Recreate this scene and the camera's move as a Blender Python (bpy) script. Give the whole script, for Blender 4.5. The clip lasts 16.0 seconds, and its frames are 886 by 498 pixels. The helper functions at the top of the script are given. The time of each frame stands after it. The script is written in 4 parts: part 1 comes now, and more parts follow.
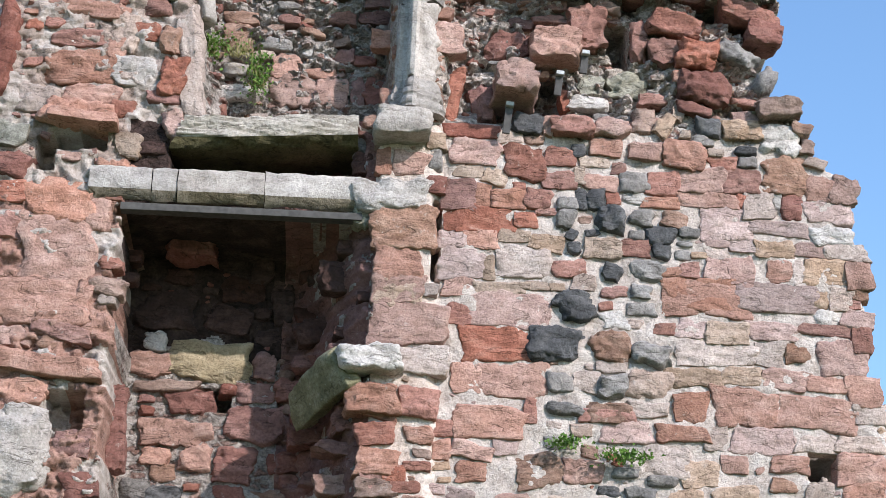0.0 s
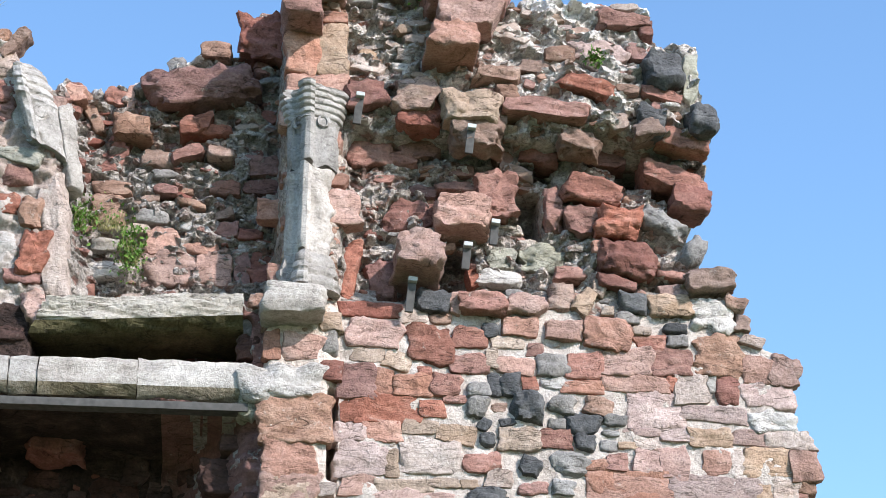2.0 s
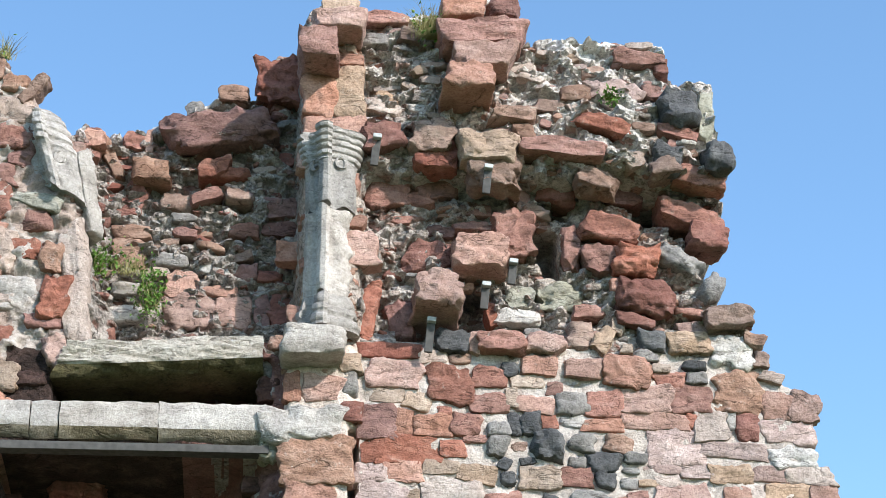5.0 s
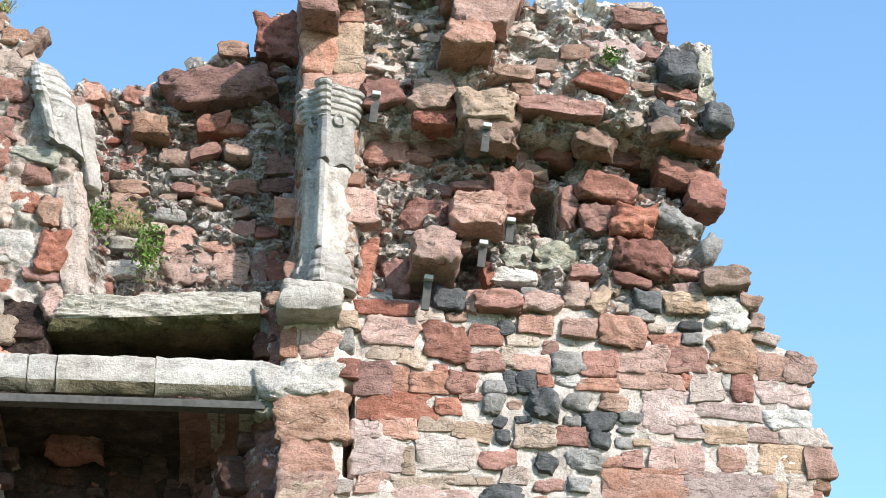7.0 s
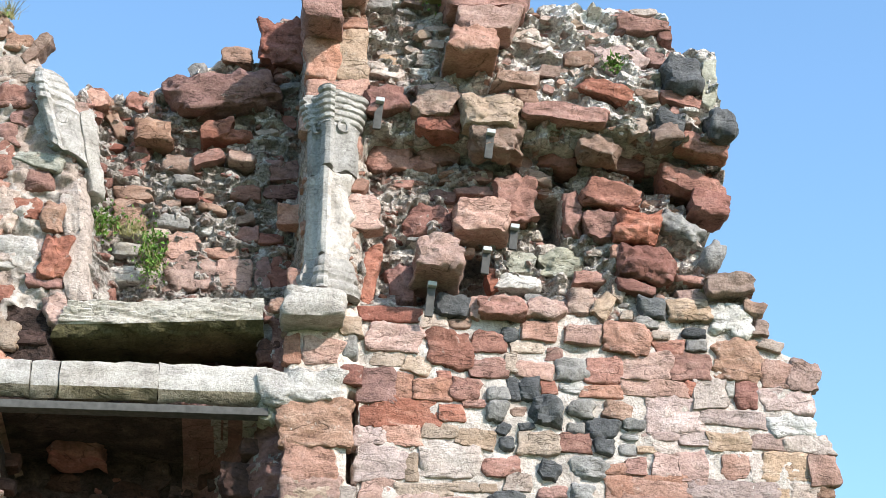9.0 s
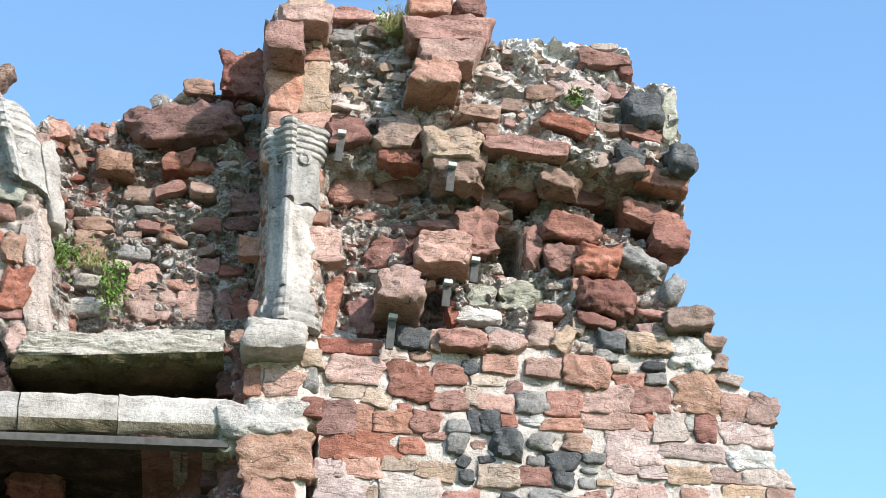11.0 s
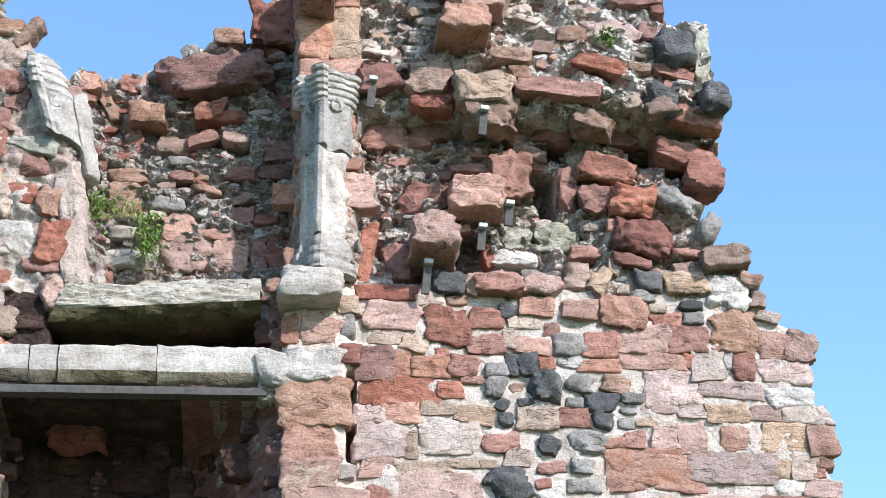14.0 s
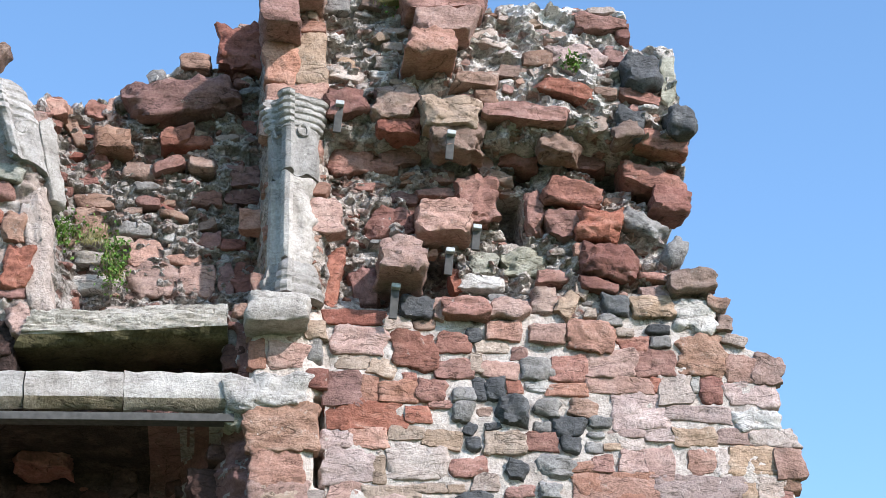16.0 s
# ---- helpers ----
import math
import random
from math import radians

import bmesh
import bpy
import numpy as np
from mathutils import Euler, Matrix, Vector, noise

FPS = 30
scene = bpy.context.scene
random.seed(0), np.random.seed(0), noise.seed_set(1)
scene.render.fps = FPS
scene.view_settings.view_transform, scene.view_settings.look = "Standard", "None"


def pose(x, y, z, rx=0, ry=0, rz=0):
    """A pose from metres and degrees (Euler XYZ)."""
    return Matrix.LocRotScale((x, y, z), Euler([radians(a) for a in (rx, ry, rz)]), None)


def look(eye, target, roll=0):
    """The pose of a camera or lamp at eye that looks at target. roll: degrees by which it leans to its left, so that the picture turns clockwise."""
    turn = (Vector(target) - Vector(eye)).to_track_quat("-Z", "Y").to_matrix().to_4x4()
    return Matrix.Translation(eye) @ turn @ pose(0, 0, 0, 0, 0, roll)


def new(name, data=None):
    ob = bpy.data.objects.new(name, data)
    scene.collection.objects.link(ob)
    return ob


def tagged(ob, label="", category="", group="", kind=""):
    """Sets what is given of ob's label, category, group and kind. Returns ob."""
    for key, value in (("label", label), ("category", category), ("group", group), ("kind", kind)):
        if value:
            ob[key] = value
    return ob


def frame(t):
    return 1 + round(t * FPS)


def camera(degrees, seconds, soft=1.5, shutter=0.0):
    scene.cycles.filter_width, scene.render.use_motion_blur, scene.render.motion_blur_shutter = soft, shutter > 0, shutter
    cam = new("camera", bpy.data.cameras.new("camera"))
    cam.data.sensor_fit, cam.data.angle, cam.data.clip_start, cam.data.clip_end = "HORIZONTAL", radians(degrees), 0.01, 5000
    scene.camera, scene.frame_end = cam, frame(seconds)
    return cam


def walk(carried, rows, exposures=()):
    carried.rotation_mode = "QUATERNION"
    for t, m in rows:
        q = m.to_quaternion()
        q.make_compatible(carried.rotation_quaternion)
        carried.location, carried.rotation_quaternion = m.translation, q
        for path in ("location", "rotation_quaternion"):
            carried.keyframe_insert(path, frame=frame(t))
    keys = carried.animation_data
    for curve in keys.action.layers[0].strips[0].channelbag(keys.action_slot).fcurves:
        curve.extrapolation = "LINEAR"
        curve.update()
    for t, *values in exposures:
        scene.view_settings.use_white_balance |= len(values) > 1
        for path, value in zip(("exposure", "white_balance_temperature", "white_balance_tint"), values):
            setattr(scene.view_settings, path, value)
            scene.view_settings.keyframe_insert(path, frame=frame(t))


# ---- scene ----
cam = camera(24.0, 16.0, soft=0.75)
WAY = [
    (0.0, -1.230, -13.423, 1.105, -3.457, 19.528, -1.614),
    (0.5, -1.238, -13.428, 1.077, -4.509, 21.065, -1.470),
    (1.0, -1.256, -13.261, 1.113, -4.851, 22.251, -0.114),
    (1.5, -1.200, -12.146, 1.600, -6.019, 23.305, -0.550),
    (2.0, -1.200, -11.941, 1.600, -6.013, 24.975, 0.227),
    (2.5, -1.200, -11.935, 1.600, -5.337, 25.349, 0.084),
    (3.0, -1.200, -11.946, 1.600, -5.651, 25.825, -0.101),
    (5.3, -1.200, -12.006, 1.600, -5.162, 25.978, 0.916),
    (5.5, -1.200, -12.014, 1.600, -5.149, 25.456, 1.067),
    (6.0, -1.200, -12.001, 1.600, -5.893, 25.418, 0.189),
    (6.5, -1.200, -12.011, 1.600, -5.650, 24.942, 0.465),
    (7.0, -1.200, -12.017, 1.600, -5.560, 24.791, 0.096),
    (7.5, -1.200, -12.016, 1.600, -6.813, 25.075, -0.845),
    (8.0, -1.200, -12.015, 1.600, -4.740, 24.560, 0.154),
    (8.5, -1.200, -12.005, 1.600, -4.845, 24.326, -0.066),
    (9.0, -1.200, -12.000, 1.600, -5.500, 25.000, 0.000),
    (9.5, -1.200, -11.999, 1.600, -6.684, 25.989, 0.294),
    (12.0, -1.200, -12.050, 1.600, -6.380, 25.331, 0.230),
    (12.5, -1.200, -12.056, 1.600, -5.693, 24.635, 0.750),
    (13.0, -1.200, -12.035, 1.600, -5.152, 24.084, 0.813),
    (13.5, -1.200, -11.999, 1.600, -5.085, 24.212, 0.877),
    (14.0, -1.200, -12.009, 1.600, -5.173, 24.360, 0.970),
    (14.5, -1.200, -11.987, 1.600, -5.524, 24.708, 0.936),
    (15.0, -1.200, -11.986, 1.600, -6.186, 25.665, 1.353),
    (15.5, -1.200, -12.012, 1.600, -6.508, 25.616, 1.538),
    (16.0, -1.200, -12.010, 1.600, -5.917, 25.017, 1.514),
]
walk(cam, [(t, pose(x, y, z, 90 + pitch, roll, yaw)) for t, x, y, z, yaw, pitch, roll in WAY],
     exposures=[(0.0, 0.07, 6350, 17), (1.0, 0.11, 6350, 17), (2.5, 0.38, 6300, 14), (3.2, 0.36, 6300, 14), (5.5, 0.27, 6500, 11), (6.0, 0.4, 6550, 11), (6.5, 0.46, 6550, 11),
                (7.5, 0.5, 6550, 11), (9.5, 0.46, 6550, 11), (12.5, 0.49, 6400, 12), (13.2, 0.42, 6350, 13), (14.0, 0.41, 6250, 14), (15.5, 0.3, 6200, 15), (16.0, 0.24, 6200, 15)])

# ---- light ----
SUN_TO = Vector((0.8, -1.0, 1.0)).normalized()
world = bpy.data.worlds.new("sky")
scene.world = world
world.use_nodes = True
wn = world.node_tree
sky = wn.nodes.new("ShaderNodeTexSky")
sky.sky_type, sky.sun_disc = "NISHITA", False
sky.sun_elevation = math.asin(SUN_TO.z)
sky.sun_rotation = math.atan2(SUN_TO.x, SUN_TO.y)
sky.air_density, sky.dust_density, sky.ozone_density = 1.0, 1.0, 2.0
wn.nodes["Background"].inputs["Strength"].default_value = 0.165
tone = wn.nodes.new("ShaderNodeMix")
tone.data_type, tone.blend_type = "RGBA", "MULTIPLY"
tone.inputs["Factor"].default_value = 1.0
tone.inputs[7].default_value = (1.16, 1.42, 1.47, 1)
wn.links.new(sky.outputs[0], tone.inputs[6])
wn.links.new(tone.outputs[2], wn.nodes["Background"].inputs["Color"])
sun = new("sun", bpy.data.lights.new("sun", "SUN"))
sun.data.energy, sun.data.angle, sun.data.color = 5.0, radians(0.6), (1.0, 0.95, 0.88)
sun.matrix_world = look(SUN_TO * 40, (0, 0, 6))

# ---- materials ----


def quiet(c, grey=0.08, gain=0.88):
    """A colour drawn towards grey, and a little darker."""
    v = 0.3 * c[0] + 0.55 * c[1] + 0.15 * c[2]
    return tuple((q + (v - q) * grey) * gain * k for q, k in zip(c, (1.0, 0.99, 1.0)))


def stone_material(name, dark, mid, pale, streak=0.5, rough=0.9, spots=0.25, bump=0.6, crust=(0.5, 0.46, 0.4), grit=0.8, cracks=0.9, rubble=()):
    """Weathered stone: bedding, blotches, pits and a crust of lichen; each piece a little different."""
    dark, mid, pale, crust = (quiet(c) for c in (dark, mid, pale, crust))
    m = bpy.data.materials.new(name)
    m.use_nodes = True
    t = m.node_tree
    n, l = t.nodes, t.links
    out = n["Principled BSDF"]
    geo = n.new("ShaderNodeNewGeometry")
    info = n.new("ShaderNodeObjectInfo")

    def noise_at(scale, detail, vec, rgh=0.6):
        q = n.new("ShaderNodeTexNoise")
        q.inputs["Scale"].default_value, q.inputs["Detail"].default_value, q.inputs["Roughness"].default_value = scale, detail, rgh
        l.new(vec, q.inputs["Vector"])
        return q.outputs["Fac"]

    def ramp(fac, stops):
        r = n.new("ShaderNodeValToRGB")
        while len(r.color_ramp.elements) < len(stops):
            r.color_ramp.elements.new(0.5)
        for e, (p, c) in zip(r.color_ramp.elements, stops):
            e.position, e.color = p, (*c, 1)
        l.new(fac, r.inputs["Fac"])
        return r.outputs["Color"]

    def blend(fac, a, b, mode="MIX"):
        x = n.new("ShaderNodeMix")
        x.data_type, x.blend_type = "RGBA", mode
        if isinstance(fac, float):
            x.inputs["Factor"].default_value = fac
        else:
            l.new(fac, x.inputs["Factor"])
        for k, v in (("A", a), ("B", b)):
            if isinstance(v, tuple):
                x.inputs[6 if k == "A" else 7].default_value = (*v, 1)
            else:
                l.new(v, x.inputs[6 if k == "A" else 7])
        return x.outputs[2]

    pos = geo.outputs["Position"]
    # each piece samples its own stretch of the rock
    shift = n.new("ShaderNodeVectorMath")
    shift.operation = "MULTIPLY_ADD"
    comb = n.new("ShaderNodeCombineXYZ")
    l.new(info.outputs["Random"], comb.inputs[0])
    l.new(info.outputs["Random"], comb.inputs[2])
    l.new(comb.outputs[0], shift.inputs[0])
    shift.inputs[1].default_value = (37.0, 0.0, 53.0)
    l.new(pos, shift.inputs[2])
    p = shift.outputs[0]
    flat = n.new("ShaderNodeVectorMath")
    flat.operation = "MULTIPLY"
    flat.inputs[1].default_value = (0.5, 0.6, 1.7)
    l.new(p, flat.inputs[0])
    broad = noise_at(6.0, 5.0, p)
    bed = noise_at(12.0, 6.0, flat.outputs[0], 0.65)
    fine = noise_at(48.0, 9.0, p, 0.72)
    mix = n.new("ShaderNodeMath")
    mix.operation = "MULTIPLY_ADD"
    l.new(bed, mix.inputs[0])
    mix.inputs[1].default_value = streak
    s2 = n.new("ShaderNodeMath")
    s2.operation = "MULTIPLY"
    l.new(broad, s2.inputs[0])
    s2.inputs[1].default_value = 1 - streak
    l.new(s2.outputs[0], mix.inputs[2])
    col = ramp(mix.outputs[0], [(0.3, dark), (0.5, mid), (0.7, pale)])
    grain = ramp(fine, [(0.34, (1 - 0.4 * grit,) * 3), (0.5, (0.98,) * 3), (0.66, (1 + 0.22 * grit,) * 3)])
    col = blend(1.0, col, grain, "MULTIPLY")
    small = None
    if rubble:
        # small stones bedded in the mortar, each of its own colour
        warp = n.new("ShaderNodeVectorMath")
        warp.operation = "MULTIPLY_ADD"
        wob = n.new("ShaderNodeTexNoise")
        wob.inputs["Scale"].default_value, wob.inputs["Detail"].default_value = 9.0, 4.0
        l.new(pos, wob.inputs["Vector"])
        l.new(wob.outputs["Color"], warp.inputs[0])
        warp.inputs[1].default_value = (0.1, 0.1, 0.1)
        tall = n.new("ShaderNodeVectorMath")
        tall.operation = "MULTIPLY"
        tall.inputs[1].default_value = (1.0, 1.0, 1.75)
        l.new(pos, tall.inputs[0])
        l.new(tall.outputs[0], warp.inputs[2])
        cells = []
        for feature in ("F1", "DISTANCE_TO_EDGE"):
            v = n.new("ShaderNodeTexVoronoi")
            v.feature = feature
            v.inputs["Scale"].default_value = 10.0
            l.new(warp.outputs[0], v.inputs["Vector"])
            cells.append(v)
        sep = n.new("ShaderNodeSeparateColor")
        l.new(cells[0].outputs["Color"], sep.inputs[0])
        tint = ramp(sep.outputs[0], [(i / len(rubble), quiet(c)) for i, c in enumerate(rubble)])
        tint.node.color_ramp.interpolation = "CONSTANT"
        edge = n.new("ShaderNodeMapRange")
        edge.inputs["From Min"].default_value, edge.inputs["From Max"].default_value = 0.05, 0.2
        l.new(cells[1].outputs["Distance"], edge.inputs["Value"])
        here = n.new("ShaderNodeMapRange")
        here.inputs["From Min"].default_value, here.inputs["From Max"].default_value = 0.35, 0.6
        l.new(sep.outputs[1], here.inputs["Value"])
        small = n.new("ShaderNodeMath")
        small.operation = "MULTIPLY"
        l.new(edge.outputs[0], small.inputs[0])
        l.new(here.outputs[0], small.inputs[1])
        col = blend(small.outputs[0], col, blend(1.0, tint, grain, "MULTIPLY"))
    # fine cracks along the bedding, and a few across
    crk = n.new("ShaderNodeTexNoise")
    crk.inputs["Scale"].default_value, crk.inputs["Detail"].default_value, crk.inputs["Distortion"].default_value = 7.0, 5.0, 0.6
    l.new(flat.outputs[0], crk.inputs["Vector"])
    line = n.new("ShaderNodeMath")
    line.operation = "SUBTRACT"
    l.new(crk.outputs["Fac"], line.inputs[0])
    line.inputs[1].default_value = 0.47
    thin = n.new("ShaderNodeMath")
    thin.operation = "ABSOLUTE"
    l.new(line.outputs[0], thin.inputs[0])
    crack = ramp(thin.outputs[0], [(0.0, (0.32, 0.3, 0.29)), (0.011, (0.75, 0.74, 0.73)), (0.02, (1, 1, 1))])
    gate = n.new("ShaderNodeMapRange")
    gate.inputs["From Min"].default_value, gate.inputs["From Max"].default_value = 0.42, 0.56
    gate.inputs["To Max"].default_value = cracks
    l.new(noise_at(5.0, 2.0, p), gate.inputs["Value"])
    col = blend(gate.outputs[0], col, blend(1.0, col, crack, "MULTIPLY"))
    # piece to piece
    hue = n.new("ShaderNodeHueSaturation")
    r1 = n.new("ShaderNodeMapRange")
    r1.inputs["To Min"].default_value, r1.inputs["To Max"].default_value = 0.78, 1.2
    l.new(info.outputs["Random"], r1.inputs["Value"])
    l.new(r1.outputs[0], hue.inputs["Value"])
    r2 = n.new("ShaderNodeMapRange")
    sc = n.new("ShaderNodeMath")
    sc.operation = "FRACT"
    s3 = n.new("ShaderNodeMath")
    s3.operation = "MULTIPLY"
    l.new(info.outputs["Random"], s3.inputs[0])
    s3.inputs[1].default_value = 7.31
    l.new(s3.outputs[0], sc.inputs[0])
    r2.inputs["To Min"].default_value, r2.inputs["To Max"].default_value = 0.75, 1.1
    l.new(sc.outputs[0], r2.inputs["Value"])
    l.new(r2.outputs[0], hue.inputs["Saturation"])
    l.new(col, hue.inputs["Color"])
    col = hue.outputs["Color"]
    # crust: pale lichen and lime smears
    crust_f = noise_at(14.0, 6.0, p, 0.75)
    cm = n.new("ShaderNodeMapRange")
    cm.inputs["From Min"].default_value, cm.inputs["From Max"].default_value = 0.66 - spots * 0.3, 0.78 - spots * 0.2
    cm.inputs["To Max"].default_value = 0.75
    l.new(crust_f, cm.inputs["Value"])
    col = blend(cm.outputs[0], col, crust)
    # pits
    vor = n.new("ShaderNodeTexVoronoi")
    vor.inputs["Scale"].default_value = 38.0
    l.new(p, vor.inputs["Vector"])
    pit = ramp(vor.outputs["Distance"], [(0.06, (0.35, 0.33, 0.32)), (0.16, (1, 1, 1))])
    pf = n.new("ShaderNodeMapRange")
    pf.inputs["From Min"].default_value, pf.inputs["From Max"].default_value = 0.5, 0.62
    l.new(broad, pf.inputs["Value"])
    col = blend(pf.outputs[0], col, blend(1.0, col, pit, "MULTIPLY"))
    l.new(col, out.inputs["Base Color"])
    out.inputs["Roughness"].default_value = rough
    out.inputs["Specular IOR Level"].default_value = 0.25
    b1 = n.new("ShaderNodeBump")
    b1.inputs["Strength"].default_value, b1.inputs["Distance"].default_value = bump, 0.03
    hgt = n.new("ShaderNodeMath")
    hgt.operation = "MULTIPLY_ADD"
    l.new(crack, hgt.inputs[0])
    hgt.inputs[1].default_value = 0.35 * cracks
    l.new(mix.outputs[0], hgt.inputs[2])
    high = hgt.outputs[0]
    if small:
        add = n.new("ShaderNodeMath")
        add.operation = "MULTIPLY_ADD"
        l.new(small.outputs[0], add.inputs[0])
        add.inputs[1].default_value = 0.9
        l.new(high, add.inputs[2])
        high = add.outputs[0]
    l.new(high, b1.inputs["Height"])
    b2 = n.new("ShaderNodeBump")
    b2.inputs["Strength"].default_value, b2.inputs["Distance"].default_value = bump, 0.02
    l.new(fine, b2.inputs["Height"])
    l.new(b1.outputs[0], b2.inputs["Normal"])
    l.new(b2.outputs[0], out.inputs["Normal"])
    return m


def plain_material(name, colour, rough=0.6, metal=0.0, scale=30.0, vary=0.3, bump=0.2):
    m = bpy.data.materials.new(name)
    m.use_nodes = True
    n, l = m.node_tree.nodes, m.node_tree.links
    q = n.new("ShaderNodeTexNoise")
    q.inputs["Scale"].default_value, q.inputs["Detail"].default_value = scale, 5.0
    co = n.new("ShaderNodeNewGeometry")
    l.new(co.outputs["Position"], q.inputs["Vector"])
    r = n.new("ShaderNodeValToRGB")
    r.color_ramp.elements[0].position, r.color_ramp.elements[1].position = 0.3, 0.7
    r.color_ramp.elements[0].color = (*[c * (1 - vary) for c in colour], 1)
    r.color_ramp.elements[1].color = (*[min(1, c * (1 + vary)) for c in colour], 1)
    l.new(q.outputs["Fac"], r.inputs["Fac"])
    o = n["Principled BSDF"]
    l.new(r.outputs["Color"], o.inputs["Base Color"])
    o.inputs["Roughness"].default_value, o.inputs["Metallic"].default_value = rough, metal
    o.inputs["Specular IOR Level"].default_value = 0.3
    b = n.new("ShaderNodeBump")
    b.inputs["Strength"].default_value, b.inputs["Distance"].default_value = bump, 0.01
    l.new(q.outputs["Fac"], b.inputs["Height"])
    l.new(b.outputs[0], o.inputs["Normal"])
    return m


STONE = {
    "r": stone_material("red_sandstone", (0.2, 0.08, 0.055), (0.35, 0.145, 0.1), (0.48, 0.255, 0.19), 0.6, spots=0.12),
    "o": stone_material("warm_red_sandstone", (0.29, 0.14, 0.095), (0.43, 0.225, 0.16), (0.56, 0.345, 0.265), 0.4, spots=0.15),
    "p": stone_material("mauve_sandstone", (0.33, 0.205, 0.175), (0.45, 0.3, 0.255), (0.57, 0.415, 0.36), 0.35, spots=0.18),
    "n": stone_material("pinkish_grey_sandstone", (0.34, 0.25, 0.2), (0.46, 0.345, 0.28), (0.57, 0.46, 0.39), 0.3, spots=0.25),
    "t": stone_material("tan_sandstone", (0.30, 0.205, 0.135), (0.42, 0.29, 0.2), (0.54, 0.41, 0.31), 0.45, spots=0.2),
    "b": stone_material("brown_sandstone", (0.19, 0.105, 0.07), (0.31, 0.18, 0.125), (0.43, 0.29, 0.215), 0.65, spots=0.22),
    "d": stone_material("dark_red_sandstone", (0.15, 0.06, 0.045), (0.26, 0.105, 0.078), (0.37, 0.18, 0.14), 0.6, spots=0.15),
    "g": stone_material("grey_whinstone", (0.13, 0.12, 0.11), (0.25, 0.23, 0.212), (0.37, 0.345, 0.315), 0.25, spots=0.3),
    "k": stone_material("black_whinstone", (0.05, 0.05, 0.052), (0.1, 0.1, 0.102), (0.19, 0.185, 0.18), 0.2, 0.75, spots=0.1),
    "w": stone_material("limewashed_stone", (0.4, 0.355, 0.31), (0.55, 0.5, 0.45), (0.68, 0.63, 0.575), 0.3, spots=0.3, crust=(0.7, 0.67, 0.62)),
    "l": stone_material("lichened_stone", (0.22, 0.21, 0.15), (0.36, 0.34, 0.26), (0.52, 0.5, 0.42), 0.5, spots=0.4),
    # red sandstone darkened by soot and by the recess's shade put into the colour
    "s": stone_material("sooty_shaded_sandstone", (0.03, 0.014, 0.01), (0.075, 0.034, 0.025), (0.15, 0.072, 0.053), 0.4, spots=0.1, crust=(0.2, 0.17, 0.15)),
    "y": stone_material("ochre_sandstone", (0.3, 0.21, 0.09), (0.44, 0.33, 0.16), (0.56, 0.44, 0.25), 0.5, spots=0.1),
}
FREESTONE = stone_material("grey_freestone", (0.22, 0.192, 0.165), (0.43, 0.388, 0.345), (0.58, 0.535, 0.482), 0.35, 0.88, spots=0.25, bump=0.5, crust=(0.7, 0.65, 0.59), grit=0.55, cracks=0.5)
PALE_CORE = stone_material("pale_core_mortar", (0.4, 0.34, 0.295), (0.6, 0.53, 0.47), (0.72, 0.66, 0.6), 0.2, 0.97, spots=0.4, bump=1.0, crust=(0.74, 0.7, 0.64), grit=1.2, cracks=0.4,
                           rubble=((0.5, 0.46, 0.41), (0.36, 0.2, 0.15), (0.56, 0.5, 0.44), (0.3, 0.25, 0.21), (0.42, 0.27, 0.2), (0.6, 0.55, 0.49)))
SLAB = stone_material("weathered_grey_slab", (0.27, 0.235, 0.19), (0.46, 0.415, 0.35), (0.62, 0.57, 0.5), 0.8, 0.9, spots=0.25, bump=0.8, crust=(0.68, 0.66, 0.6))
MOSSY = stone_material("mossy_stone", (0.12, 0.11, 0.05), (0.24, 0.22, 0.11), (0.4, 0.37, 0.24), 0.4, 0.95, spots=0.25)
MORTAR = stone_material("lime_mortar", (0.4, 0.315, 0.26), (0.55, 0.465, 0.4), (0.68, 0.61, 0.545), 0.15, 0.97, spots=0.4, bump=0.7, crust=(0.68, 0.63, 0.57), grit=0.6, cracks=0.25)
CORE = stone_material("gritty_core_mortar", (0.22, 0.175, 0.145), (0.47, 0.4, 0.345), (0.65, 0.58, 0.51), 0.2, 0.97, spots=0.4, bump=1.0, crust=(0.6, 0.54, 0.48), grit=1.2,
                      rubble=((0.36, 0.17, 0.12), (0.48, 0.41, 0.35), (0.27, 0.15, 0.115), (0.43, 0.25, 0.19), (0.4, 0.34, 0.29), (0.33, 0.2, 0.15)))
LIME = stone_material("white_lime_capping", (0.5, 0.46, 0.42), (0.68, 0.64, 0.6), (0.8, 0.77, 0.73), 0.2, 0.97, spots=0.3, bump=0.7, crust=(0.8, 0.78, 0.74), grit=0.5, cracks=0.1)
# soot tone, with the deep shade of the lower recess painted into it
SOOT_SHADE = stone_material("sooty_shaded_mortar", (0.02, 0.012, 0.009), (0.06, 0.032, 0.024), (0.15, 0.085, 0.065), 0.2, 0.97, spots=0.1, bump=0.9, crust=(0.22, 0.18, 0.15))
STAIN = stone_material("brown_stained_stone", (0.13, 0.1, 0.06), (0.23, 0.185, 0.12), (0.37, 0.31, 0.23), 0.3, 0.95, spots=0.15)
# moss and soot tone, made darker still to paint the shade beneath the slab
UNDER = stone_material("mossy_shaded_underside", (0.05, 0.042, 0.02), (0.1, 0.085, 0.04), (0.17, 0.145, 0.075), 0.3, 0.95, spots=0.0)
STEEL = plain_material("galvanised_steel", (0.4, 0.41, 0.4), 0.55, 0.2, 60, 0.15, 0.05)
